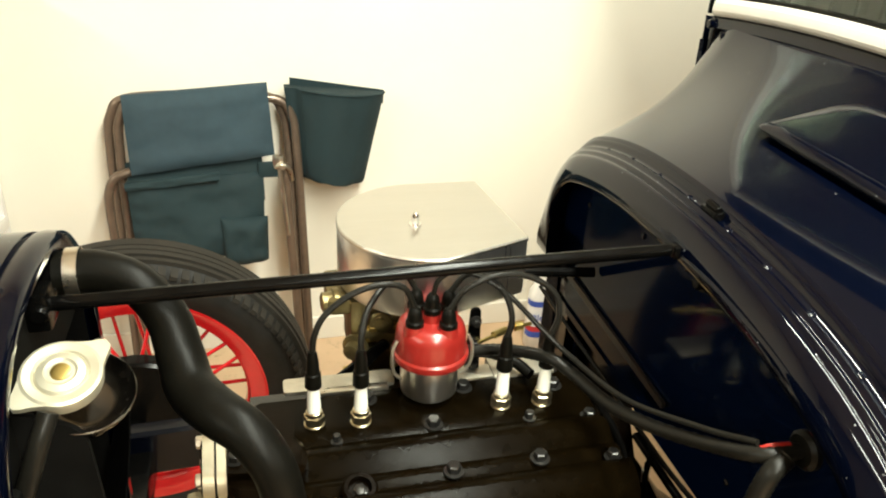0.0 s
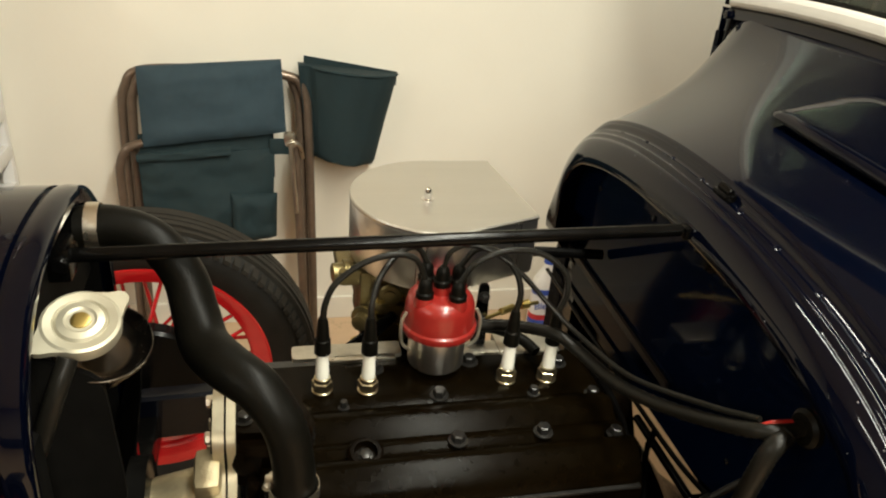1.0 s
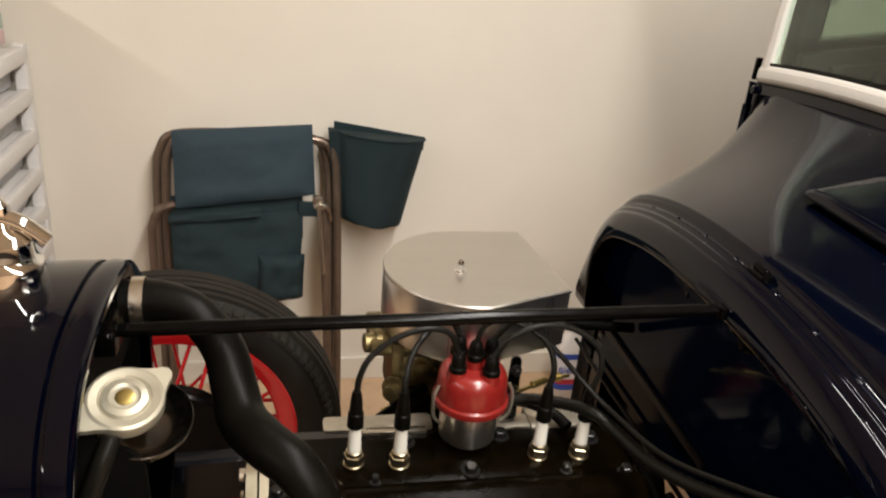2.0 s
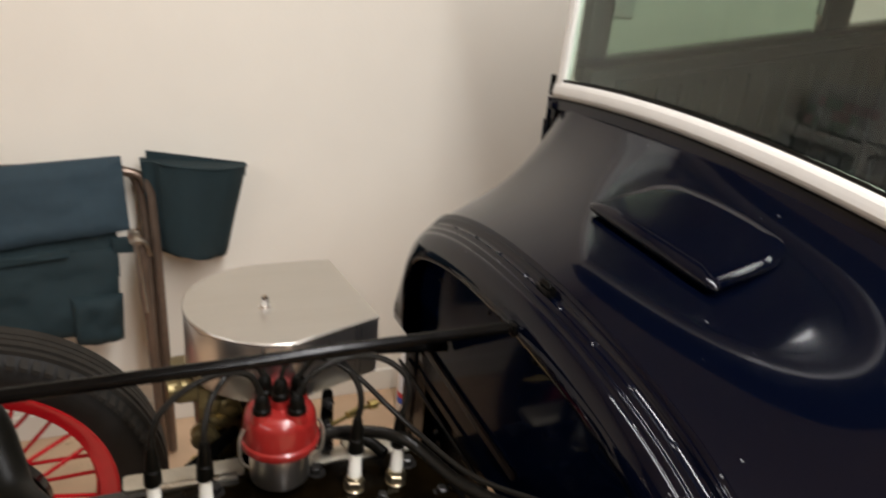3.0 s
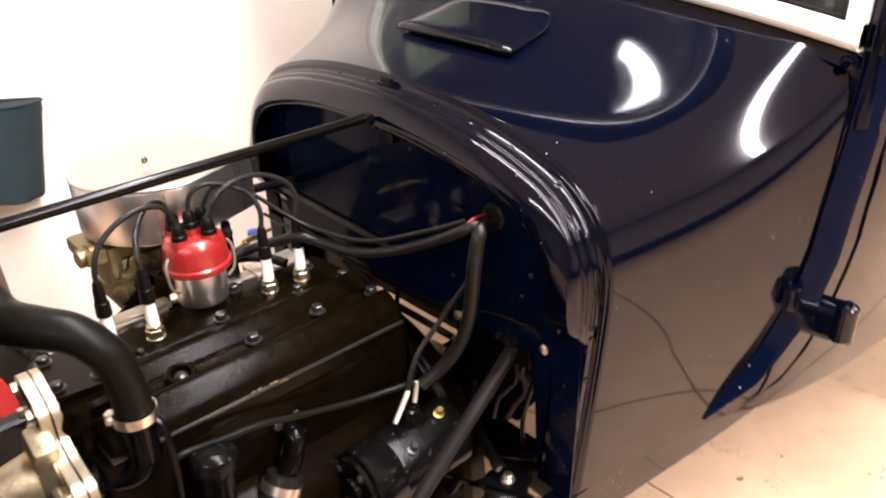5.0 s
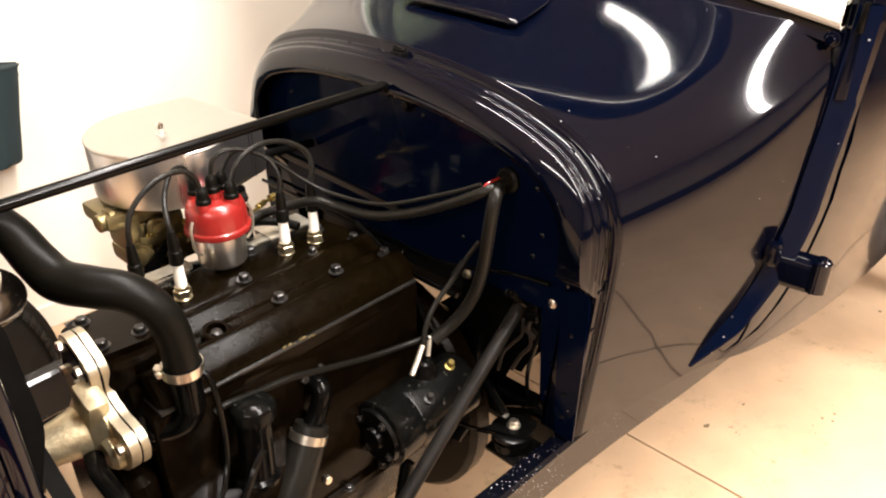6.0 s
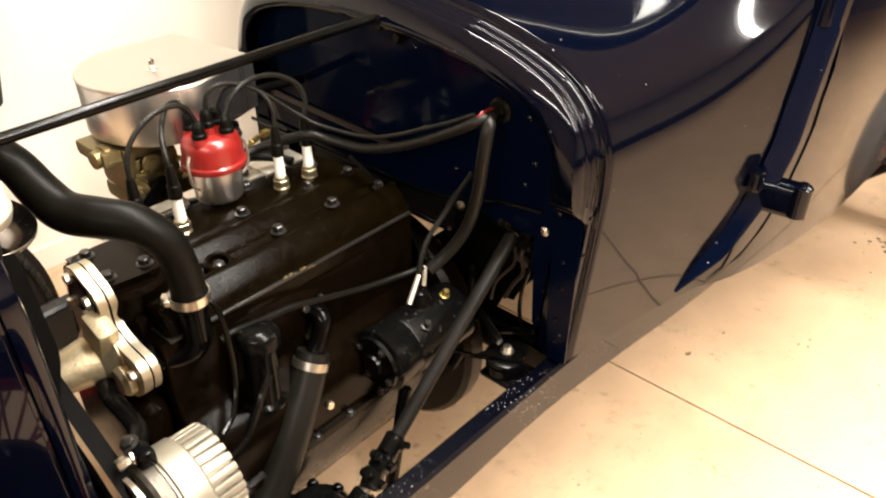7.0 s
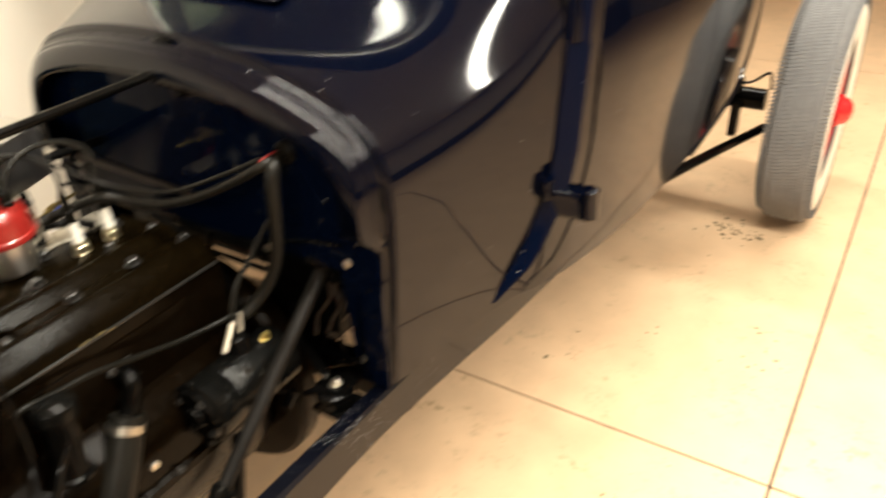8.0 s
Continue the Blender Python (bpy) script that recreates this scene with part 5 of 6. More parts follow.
part("intake_manifold", bmi, BLACK, engine, "black intake manifold")
bmi = tube([(-0.05, 0.12, 0.60), (-0.02, 0.19, 0.60), (0.10, 0.21, 0.60), (0.30, 0.21, 0.58), (0.40, 0.22, 0.50)], 0.03, 14)
part("exhaust_manifold", bmi, BLACK, engine)

# carburettor: gold castings under the air cleaner
carb = part("carburettor", box((0.115, 0.235, 0.795), (0.10, 0.085, 0.055), 0.010), BRASS, engine, "gold dichromate carburettor castings")
part("throttle_body", box((0.125, 0.235, 0.750), (0.115, 0.10, 0.030), 0.008), BRASS, carb)
part("air_horn", box((0.100, 0.235, 0.838), (0.13, 0.095, 0.026), 0.008), BRASS, carb)
part("air_horn_throat", rod((0.15, 0.23, 0.83), (0.15, 0.23, 0.875), 0.034, 24), BRASS, carb)
part("accelerator_pump", lathe([(0, 0.012), (0.010, 0.014), (0.012, 0.020), (0.017, 0.020), (0.019, 0.013), (0.032, 0.012), (0.033, 0.008)], (0.080, 0.188, 0.778), (-0.5, -0.8, 0), 18), BRASS, carb)
bmv = box((0.075, 0.190, 0.815), (0.018, 0.016, 0.07), 0.003)
bmv = box((0.105, 0.184, 0.790), (0.060, 0.010, 0.016), 0.002, (0, 14, 0), bmv)
bmv = box((0.140, 0.186, 0.768), (0.030, 0.014, 0.026), 0.003, bm=bmv)
part("choke_bracket", bmv, BRASS, carb)
part("pull_off_arm", plate(rounded([(0.050, 0.742), (0.115, 0.770), (0.150, 0.750), (0.130, 0.735)], 0.006, 3), (0, 0.176, 0), (1, 0, 0), (0, 0, 1), 0.004, 0.001), BRASS_CLEAN, carb)
part("float_inlet", lathe([(0, 0.015), (0.020, 0.015), (0.022, 0.019), (0.030, 0.019), (0.031, 0.015), (0.046, 0.0145), (0.048, 0.010)], (0.074, 0.212, 0.838), (-1, -0.1, 0), 18), BRASS, carb, "gold plated fuel inlet")
part("choke_housing", lathe([(0, 0.016), (0.010, 0.018), (0.012, 0.016), (0.013, 0.010), (0.016, 0.010), (0.017, 0.004)], (0.112, 0.190, 0.812), (-0.2, -1, 0), 20), BRASS, carb)
rc = random.Random(7)
for k in range(12):
    p = (rc.uniform(0.055, 0.165), rc.choice((0.186, 0.190)), rc.uniform(0.745, 0.845))
    part("carburettor_screw", hexbolt(p, (0, -1, 0), rc.uniform(0.003, 0.005), 0.008), BRASS_CLEAN, carb)
part("throttle_lever", plate(rounded([(0.218, 0.760), (0.240, 0.760), (0.236, 0.870), (0.222, 0.870)], 0.008, 4), (0, 0.112, 0), (1, 0, 0), (0, 0, 1), 0.005, 0.001), BLACK, carb, "black throttle lever")
for z in (0.780, 0.815, 0.850):
    part("lever_pin", hexbolt((0.229, 0.107, z), (0, -1, 0), 0.006, 0.010), BOLT, carb)
bml = rod((0.232, 0.100, 0.818), (0.300, 0.140, 0.812), 0.003, 8)
bml = rod((0.26, 0.117, 0.8165), (0.285, 0.132, 0.814), 0.0055, 8, bml)
bml = rod((0.300, 0.140, 0.812), (0.330, 0.150, 0.808), 0.003, 8, bml)
bml = lathe([(-0.006, 0.007), (0.006, 0.007)], (0.306, 0.141, 0.812), (1, 0.2, 0), 10, bml)
part("throttle_link", bml, BRASS_CLEAN, carb, "yellow plated throttle linkage")
part("vacuum_hose", tube([(0.200, 0.090, 0.815), (0.225, 0.10, 0.805), (0.255, 0.100, 0.798), (0.285, 0.085, 0.790), (0.300, 0.06, 0.785)], 0.008, 12), RUBBER, engine, "black vacuum hose")
part("fan_shroud_arm", plate(rounded([(-0.01, 0.70), (0.11, 0.80), (0.12, 0.79), (0.04, 0.70)], 0.006, 3), (0, 0.16, 0), (1, 0, 0), (0, 0, 1), 0.005, 0.001), BLACK, engine)

# air cleaner: a D-shaped aluminium box
def dshape(d, n=28):
    """The box's outline, d outside its walls."""
    cx, cy, r = 0.183, 0.238, 0.1285 + d
    out = [(cx + r * math.cos(math.pi * (0.5 + k / n)), cy + r * math.sin(math.pi * (0.5 + k / n))) for k in range(n + 1)]
    a, b = (0.3130 + d, 0.158 - d), (0.2935 + d, 0.3665 + d)
    out += [(cx + (a[0] - cx) * k / 4, cy - r + (a[1] - cy + r) * k / 4) for k in range(1, 5)]
    out += [(a[0] + (b[0] - a[0]) * k / 4, a[1] + (b[1] - a[1]) * k / 4) for k in range(1, 5)]
    out += [(b[0] + (cx - b[0]) * k / 4, b[1]) for k in range(1, 4)]
    return out


air = part("air_cleaner", rings([[(x, y, z) for x, y in dshape(d)] for z, d in ((0.858, -0.0075), (0.858, -0.001), (0.861, 0.0), (0.940, 0.0), (0.943, -0.001))]), ALU, engine, "polished aluminium air cleaner housing", angle=40)
part("air_cleaner_lid", rings([[(x, y, z) for x, y in dshape(d)] for z, d in ((0.943, -0.0005), (0.9435, 0.001), (0.947, 0.001), (0.949, -0.0005))]), ALU_LID, air, "brushed aluminium lid", angle=30)
part("lid_stud", lathe([(0, 0.009), (0.002, 0.009), (0.003, 0.0055), (0.014, 0.0055), (0.018, 0.004), (0.020, 0.001)], (0.163, 0.217, 0.949), (0, 0, 1), 16), CHROME, air, "chrome lid stud")
part("inlet_arm", tube([(0.30, 0.205, 0.868), (0.36, 0.20, 0.866), (0.440, 0.19, 0.864)], 0.008, 10), BLACK, air)

# water pump
WP = [(0.010, 0.775), (-0.012, 0.838), (-0.036, 0.846), (-0.082, 0.822), (-0.090, 0.805), (-0.086, 0.765), (-0.112, 0.748), (-0.158, 0.742), (-0.168, 0.722), (-0.160, 0.690), (-0.130, 0.660), (-0.070, 0.640), (-0.015, 0.650), (0.010, 0.690)]
WP = [(y, 0.66 + (z - 0.66) * 0.89) for y, z in WP]
pump = part("water_pump", plate(rounded(WP, 0.016, 4), (-0.104, 0, 0), (0, 1, 0), (0, 0, 1), -0.010, 0.002), FLANGE, engine, "cast aluminium water pump with bright flange")
part("pump_flange", plate(rounded(WP, 0.016, 4), (-0.1165, 0, 0), (0, 1, 0), (0, 0, 1), -0.0125, 0.002), FLANGE, pump, "bright machined flange")
part("pump_backing", plate([(y * 0.99 - 0.001, z - 0.001) for y, z in rounded(WP, 0.016, 4)], (-0.1135, 0, 0), (0, 1, 0), (0, 0, 1), -0.0035, 0), BLACK, pump)
bmp = lathe([(0, 0.055), (0.012, 0.054), (0.022, 0.044), (0.030, 0.034), (0.075, 0.026), (0.080, 0.024), (0.092, 0.024)], (-0.120, -0.070, 0.705), (-1, 0, 0), 30)
bmp = box((-0.135, -0.085, 0.745), (0.03, 0.05, 0.06), 0.010, (20, 0, 0), bmp)
bmp = lathe([(0, 0.026), (0.018, 0.024), (0.024, 0.018)], (-0.120, -0.118, 0.690), (-1, 0, 0), 22, bmp)
WP_FACE = [(y, z) for y, z in WP if z > 0.72 and y > -0.10]
part("pump_face", plate([(-0.049 + (y + 0.049) * 0.80, 0.765 + (z - 0.765) * 0.82) for y, z in WP_FACE], (-0.1285, 0, 0), (0, 1, 0), (0, 0, 1), -0.003, 0.001), BLACK, pump, "black face of the pump cover")
part("pump_body", bmp, GOLD_CAST, pump, "rough cast pump snout")
for y, z in ((-0.024, 0.806), (-0.068, 0.790), (-0.010, 0.760), (-0.085, 0.742), (-0.146, 0.712), (-0.118, 0.676), (-0.040, 0.662), (-0.012, 0.700), (-0.055, 0.762)):
    part("pump_bolt", hexbolt((-0.128, y, z), (-1, 0, 0), 0.0075, 0.010), STEEL, pump, "bright steel bolt")
part("pump_pulley", lathe([(0, 0.030), (0.004, 0.048), (0.007, 0.048), (0.012, 0.038), (0.017, 0.048), (0.020, 0.048), (0.021, 0.02)], (-0.200, -0.070, 0.705), (-1, 0, 0), 32), BLACK, pump)

# two-bladed cooling fan behind the radiator
fan = part("cooling_fan", lathe([(0, 0.020), (0.004, 0.034), (0.012, 0.034), (0.016, 0.022), (0.022, 0.018)], (-0.222, -0.070, 0.705), (-1, 0, 0), 24), BLACK, engine, "black two-bladed cooling fan")
for a in (24, 204):
    ca, sa = math.cos(radians(a)), math.sin(radians(a))
    loops = []
    for i in range(9):
        r = 0.025 + 0.155 * i / 8
        w = 0.022 + 0.020 * math.sin(math.pi * min(1, i / 8 + 0.15) * 0.62)
        tw = radians(32 - 10 * i / 8)
        loops.append([Vector((-0.236 + (u * math.sin(tw)) * w + e, -0.070 + ca * r - sa * u * w * math.cos(tw), 0.705 + sa * r + ca * u * w * math.cos(tw))) for u, e in ((-1, 0.0), (-0.5, -0.003), (0, -0.004), (0.5, -0.003), (1, 0.0), (1, 0.002), (0.5, -0.001), (0, -0.002), (-0.5, -0.001), (-1, 0.002))])
    part("blade", rings(loops), BLACK, fan, angle=50)

# alternator
AX, AY, AZ = -0.203, -0.262, 0.608
alt = part("alternator", lathe([(0.024, 0.058), (0.0245, 0.063), (0.027, 0.063), (0.029, 0.067), (0.060, 0.067), (0.063, 0.064)], (AX, AY, AZ), (1, 0, 0), 44), ALT_CAST, engine, "pale cast aluminium alternator")
# The front housing is tinted darker than the rest of the casting.
part("front_housing", lathe([(0, 0.045), (0.003, 0.062), (0.008, 0.066), (0.022, 0.066), (0.024, 0.063)], (AX, AY, AZ), (1, 0, 0), 44), DARK_CAST, alt, "dark cast front housing")
bmf = lathe([(0.060, 0.060), (0.096, 0.056), (0.101, 0.047), (0.102, 0.0)], (AX, AY, AZ), (1, 0, 0), 40)
part("rear_housing", bmf, ALT_CAST, alt)
for k in range(28):
    a = 2 * math.pi * k / 28
    part("cooling_fin", box((AX + 0.081, AY + 0.0585 * math.cos(a), AZ + 0.0585 * math.sin(a)), (0.040, 0.011, 0.0105), 0.003, (math.degrees(a), 0, 0)), ALT_CAST, alt)
part("front_fan", lathe([(0, 0.03), (-0.004, 0.058), (-0.010, 0.058), (-0.012, 0.03)], (AX, AY, AZ), (1, 0, 0), 30), STEEL, alt)
part("alternator_pulley", lathe([(-0.012, 0.020), (-0.014, 0.034), (-0.018, 0.034), (-0.024, 0.026), (-0.030, 0.034), (-0.034, 0.034), (-0.036, 0.012)], (AX, AY, AZ), (1, 0, 0), 28), STEEL, alt)
bmj = box((AX + 0.02, AY + 0.020, AZ + 0.074), (0.022, 0.040, 0.026), 0.006)
part("mounting_ear", bmj, BLACK, alt, "black mounting ear")
part("ear_bolt", hexbolt((AX + 0.010, AY + 0.022, AZ + 0.074), (-1, 0, 0), 0.008, 0.020), STEEL, alt)
part("adjuster_arm", tube([(-0.150, -0.090, 0.688), (-0.162, -0.140, 0.688), (-0.164, -0.200, 0.680), (AX + 0.016, AY + 0.020, AZ + 0.078)], 0.012, 12, flat=0.5), BLACK, engine, "black slotted adjuster arm")
part("arm_slot_bolt", hexbolt((AX + 0.014, AY + 0.030, AZ + 0.088), (-0.3, 0, 1), 0.008, 0.008), BOLT, engine)
part("rear_terminal", hexbolt((AX + 0.096, AY + 0.02, AZ + 0.035), (1, 0, 0), 0.006, 0.012), STEEL, alt)
# fan belt
BELTP = []
for (cy, cz, r, a0, a1) in ((-0.070, 0.705, 0.046, 20, 95), (AY, AZ, 0.033, 110, 260), (-0.03, 0.42, 0.065, 250, 370)):
    for k in range(9):
        a = radians(a0 + (a1 - a0) * k / 8)
        BELTP.append((cy + r * math.cos(a), cz + r * math.sin(a)))
loops = []
for i, (y, z) in enumerate(BELTP + BELTP[:1]):
    py, pz = BELTP[i - 1] if i else BELTP[-1]
    ny, nz = BELTP[(i + 1) % len(BELTP)]
    d = Vector((0, ny - py, nz - pz)).normalized()
    o = Vector((0, d.z, -d.y))
    loops.append([Vector((-0.223, y, z)) + o * 0.006, Vector((-0.202, y, z)) + o * 0.006, Vector((-0.206, y, z)) - o * 0.006, Vector((-0.219, y, z)) - o * 0.006])
part("fan_belt", rings(loops, caps=False), MATTE_BLACK, engine, "black rubber fan belt")
part("crank_pulley", lathe([(0, 0.04), (0.004, 0.068), (0.008, 0.068), (0.012, 0.058), (0.018, 0.068), (0.022, 0.068), (0.024, 0.02)], (-0.20, -0.03, 0.42), (-1, 0, 0), 36), BLACK, engine)
part("timing_cover", box((-0.115, -0.03, 0.50), (0.06, 0.22, 0.28), 0.03, seg=3), ENGINE_BLACK, engine)

# oil filler
bmo = lathe([(0, 0.030), (0.006, 0.031), (0.010, 0.024), (0.085, 0.023), (0.092, 0.026), (0.095, 0.026)], (0.010, -0.208, 0.598), (0.14, 0.13, 1), 26)
filler = part("oil_filler", bmo, BLACK, engine, "black oil filler tube")
part("filler_cap", lathe([(0, 0.028), (0.002, 0.031), (0.016, 0.0315), (0.021, 0.030), (0.026, 0.025), (0.029, 0.016), (0.030, 0.006), (0.030, 0.0)], (0.0235, -0.1955, 0.692), (0.14, 0.13, 1), 30), GLOSS_BLACK, filler, "chipped domed black filler cap")

# lower hose with its elbow
part("elbow", tube([(0.150, -0.150, 0.655), (0.150, -0.172, 0.658), (0.146, -0.180, 0.645), (0.136, -0.180, 0.620), (0.122, -0.181, 0.600)], 0.015, 18), BLACK, engine, "black water elbow")
lower_hose = part("lower_hose", tube([(0.124, -0.180, 0.606), (0.105, -0.185, 0.575), (0.060, -0.196, 0.512), (0.0, -0.206, 0.432), (-0.075, -0.212, 0.35)], lambda t: 0.0255 + 0.006 * min(1.0, t * 1.8), 22), CABLE, engine, "thick black lower water hose")
c = part("hose_clamp", clamp_band((0.114, -0.1825, 0.590), Vector((0.124, -0.180, 0.606)) - Vector((0.105, -0.185, 0.575)), 0.0272, 0.013), STEEL, lower_hose, "bright steel band clamp")
c.modifiers.new("thickness", "SOLIDIFY").thickness = 0.0012
for p in ((0.165, -0.150, 0.672), (0.135, -0.150, 0.668), (0.168, -0.152, 0.640)):
    part("elbow_bolt", hexbolt(p, (0, -1, 0.3), 0.007, 0.012), BOLT, engine)
part("side_cover", plate(rounded([(0.0, 0.60), (0.37, 0.60), (0.37, 0.71), (0.0, 0.71)], 0.02, 4), (0, -0.149, 0), (1, 0, 0), (0, 0, 1), 0.006, 0.0015), ENGINE_BLACK, block)
part("pan_bolt", hexbolt((0.124, -0.200, 0.508), (0, -1, 0.1), 0.0075, 0.010), STEEL, block, "bright bolt")
for k in range(7):
    part("pan_rail_bolt", hexbolt((-0.05 + k * 0.07, -0.210, 0.466), (0, 0, 1), 0.006, 0.007), BOLT, block)

# starter motor
SY, SZ = -0.226, 0.553
starter = part("starter_motor", lathe([(0, 0.046), (0.002, 0.0545), (0.0035, 0.0568), (0.006, 0.0568), (0.008, 0.0552), (0.052, 0.0552), (0.053, 0.0546), (0.055, 0.0552), (0.180, 0.0552), (0.186, 0.050)], (0.212, SY, SZ), (1, 0, 0), 40), GLOSS_BLACK, engine, "glossy black starter motor")
part("end_plate", lathe([(0, 0.048), (-0.006, 0.046), (-0.006, 0.020), (-0.014, 0.018), (-0.016, 0.010), (-0.016, 0.0)], (0.212, SY, SZ), (1, 0, 0), 30), BLACK, starter)
for k in range(4):
    a = radians(30 + 90 * k)
    part("end_screw", hexbolt((0.206, SY + 0.038 * math.cos(a), SZ + 0.038 * math.sin(a)), (-1, 0, 0), 0.005, 0.006), BOLT, starter)
part("starter_switch", lathe([(0, 0.022), (0.006, 0.022), (0.014, 0.018), (0.026, 0.016), (0.030, 0.010)], (0.325, SY + 0.008, SZ + 0.050), (0, 0.1, 1), 22), BLACK, starter)
for x, y, z in ((0.290, -0.262, 0.598), (0.322, -0.222, 0.612), (0.365, -0.235, 0.606)):
    part("terminal", hexbolt((x, y, z), (0, -0.35, 1), 0.006, 0.014), BRASS_CLEAN if x > 0.3 else BOLT, starter)
part("cable_lug", rod((0.284, -0.230, 0.630), (0.322, -0.218, 0.664), 0.0045, 10), CAST, starter, "pale crimped cable lug")
part("cable_lug", rod((0.334, -0.216, 0.634), (0.347, -0.208, 0.664), 0.0042, 10), CAST, starter, "pale crimped cable lug")
# bell housing
bmb = lathe([(0, 0.14), (0.01, 0.228), (0.02, 0.238), (0.05, 0.238), (0.07, 0.21), (0.12, 0.14), (0.17, 0.10)], (0.385, -0.03, 0.450), (1, 0, 0), 40)
part("bell_housing", bmb, ENGINE_BLACK, engine, "black bell housing")
part("gearbox", box((0.72, -0.02, 0.40), (0.34, 0.16, 0.16), 0.03, seg=3), ENGINE_BLACK, engine)
PAN = [(-0.204, 0.450), (-0.206, 0.425), (-0.200, 0.385), (-0.180, 0.340), (-0.145, 0.305), (-0.095, 0.285), (0.0, 0.280), (0.07, 0.285), (0.115, 0.31), (0.14, 0.35), (0.15, 0.44)]
loops = []
for x, k in ((-0.08, 0.86), (-0.07, 0.96), (-0.05, 1.0), (0.34, 1.0), (0.37, 0.96), (0.385, 0.86)):
    loops.append([(x, -0.03 + (y + 0.03) * k, 0.45 + (z - 0.45) * k) for y, z in PAN])
part("sump", rings(loops), PAN_BLACK, engine, "oily black oil pan", angle=40)

# wiring: the loom from the bulkhead to the coil, the battery cables and small pipes
loom = part("wiring_loom", tube([(0.440, -0.279, 0.929), (0.402, -0.270, 0.922), (0.388, -0.225, 0.895), (0.368, -0.150, 0.858), (0.346, -0.080, 0.838), (0.322, -0.020, 0.843), (0.302, 0.002, 0.852), (0.280, 0.035, 0.842), (0.245, 0.068, 0.828), (0.205, 0.080, 0.820)], 0.0085, 14, 10, ribs=0.08), CABLE, engine, "grey-black corrugated wiring loom")
part("coil_lead", tube([(0.402, -0.262, 0.930), (0.382, -0.205, 0.903), (0.352, -0.100, 0.862), (0.318, -0.015, 0.866), (0.286, 0.018, 0.892), (0.250, 0.040, 0.928), (0.215, 0.056, 0.950), (0.184, 0.064, 0.956), (0.163, 0.066, 0.945), (0.156, 0.066, 0.922)], 0.0034, 10, 8), CABLE, loom, "grey ignition lead to the coil")
part("red_wire", tube([(0.428, -0.274, 0.935), (0.418, -0.273, 0.935), (0.408, -0.270, 0.932), (0.401, -0.267, 0.927)], 0.0024, 8), RED_CAP, loom, "short red wire")
part("battery_cable", tube([(0.420, -0.282, 0.926), (0.402, -0.288, 0.914), (0.396, -0.286, 0.875), (0.402, -0.272, 0.805), (0.402, -0.258, 0.750), (0.394, -0.240, 0.705), (0.375, -0.222, 0.672), (0.352, -0.212, 0.655)], 0.0105, 14, 10, ribs=0.06), CABLE, loom, "thick black cable conduit")
part("starter_cable", tube([(0.322, -0.218, 0.664), (0.332, -0.214, 0.690), (0.352, -0.214, 0.722), (0.388, -0.220, 0.758), (0.415, -0.224, 0.785), (0.440, -0.228, 0.808)], 0.0045, 10, ribs=0.12), CABLE, loom, "taped grey-black starter cable")
part("tape_wrap", tube([(0.392, -0.2208, 0.762), (0.402, -0.222, 0.772), (0.412, -0.2235, 0.782)], 0.0066, 10), RUBBER, loom)
part("gap_wire", tube([(0.440, -0.055, 0.728), (0.425, -0.070, 0.705), (0.415, -0.095, 0.685), (0.402, -0.125, 0.668), (0.380, -0.165, 0.655), (0.350, -0.195, 0.655)], 0.0042, 8), BLACK, loom)
part("gap_wire", tube([(0.430, -0.060, 0.712), (0.424, -0.078, 0.670), (0.420, -0.082, 0.630), (0.414, -0.095, 0.592), (0.398, -0.120, 0.580)], 0.003, 8), BLACK, loom)
part("wire_terminal", rod((0.425, -0.066, 0.708), (0.424, -0.072, 0.690), 0.0045, 8), CAST, loom, "small bright wire terminal")
part("thin_pipe", tube([(0.338, -0.212, 0.668), (0.30, -0.197, 0.664), (0.24, -0.186, 0.669), (0.17, -0.181, 0.686), (0.10, -0.179, 0.706), (0.05, -0.179, 0.713), (0.0, -0.180, 0.722), (-0.02, -0.178, 0.718)], 0.0052, 10, ribs=0.05), RUBBER, engine, "black cable along the block")
part("sender_wire", tube([(-0.030, -0.175, 0.795), (-0.022, -0.190, 0.775), (-0.024, -0.204, 0.72), (-0.032, -0.214, 0.670), (-0.052, -0.230, 0.640), (-0.080, -0.245, 0.632)], 0.004, 8), BLACK, engine, "thin black wire")
part("breather_pipe", tube([(0.010, -0.232, 0.668), (-0.010, -0.240, 0.655), (-0.028, -0.244, 0.630), (-0.050, -0.246, 0.600), (-0.085, -0.246, 0.585)], 0.006, 8), BLACK, engine)
part("speedometer_cable", tube([(0.36, -0.02, 0.80), (0.39, -0.06, 0.74), (0.385, -0.10, 0.68), (0.38, -0.13, 0.62), (0.40, -0.17, 0.56)], 0.005, 8), BLACK, engine)


# ---- folded camp chair against the wall ----
chair = thing("folding_chair", "folded brown tube camp chair with dark teal canvas by the wall", "folding chair", at=(-0.15, 1.2, 0))


def lean(x, z, d=0.0):
    """A place on the plane in which the folded chair leans."""
    return (x, 1.20 + 0.11 * (z / 0.88) - d, z)


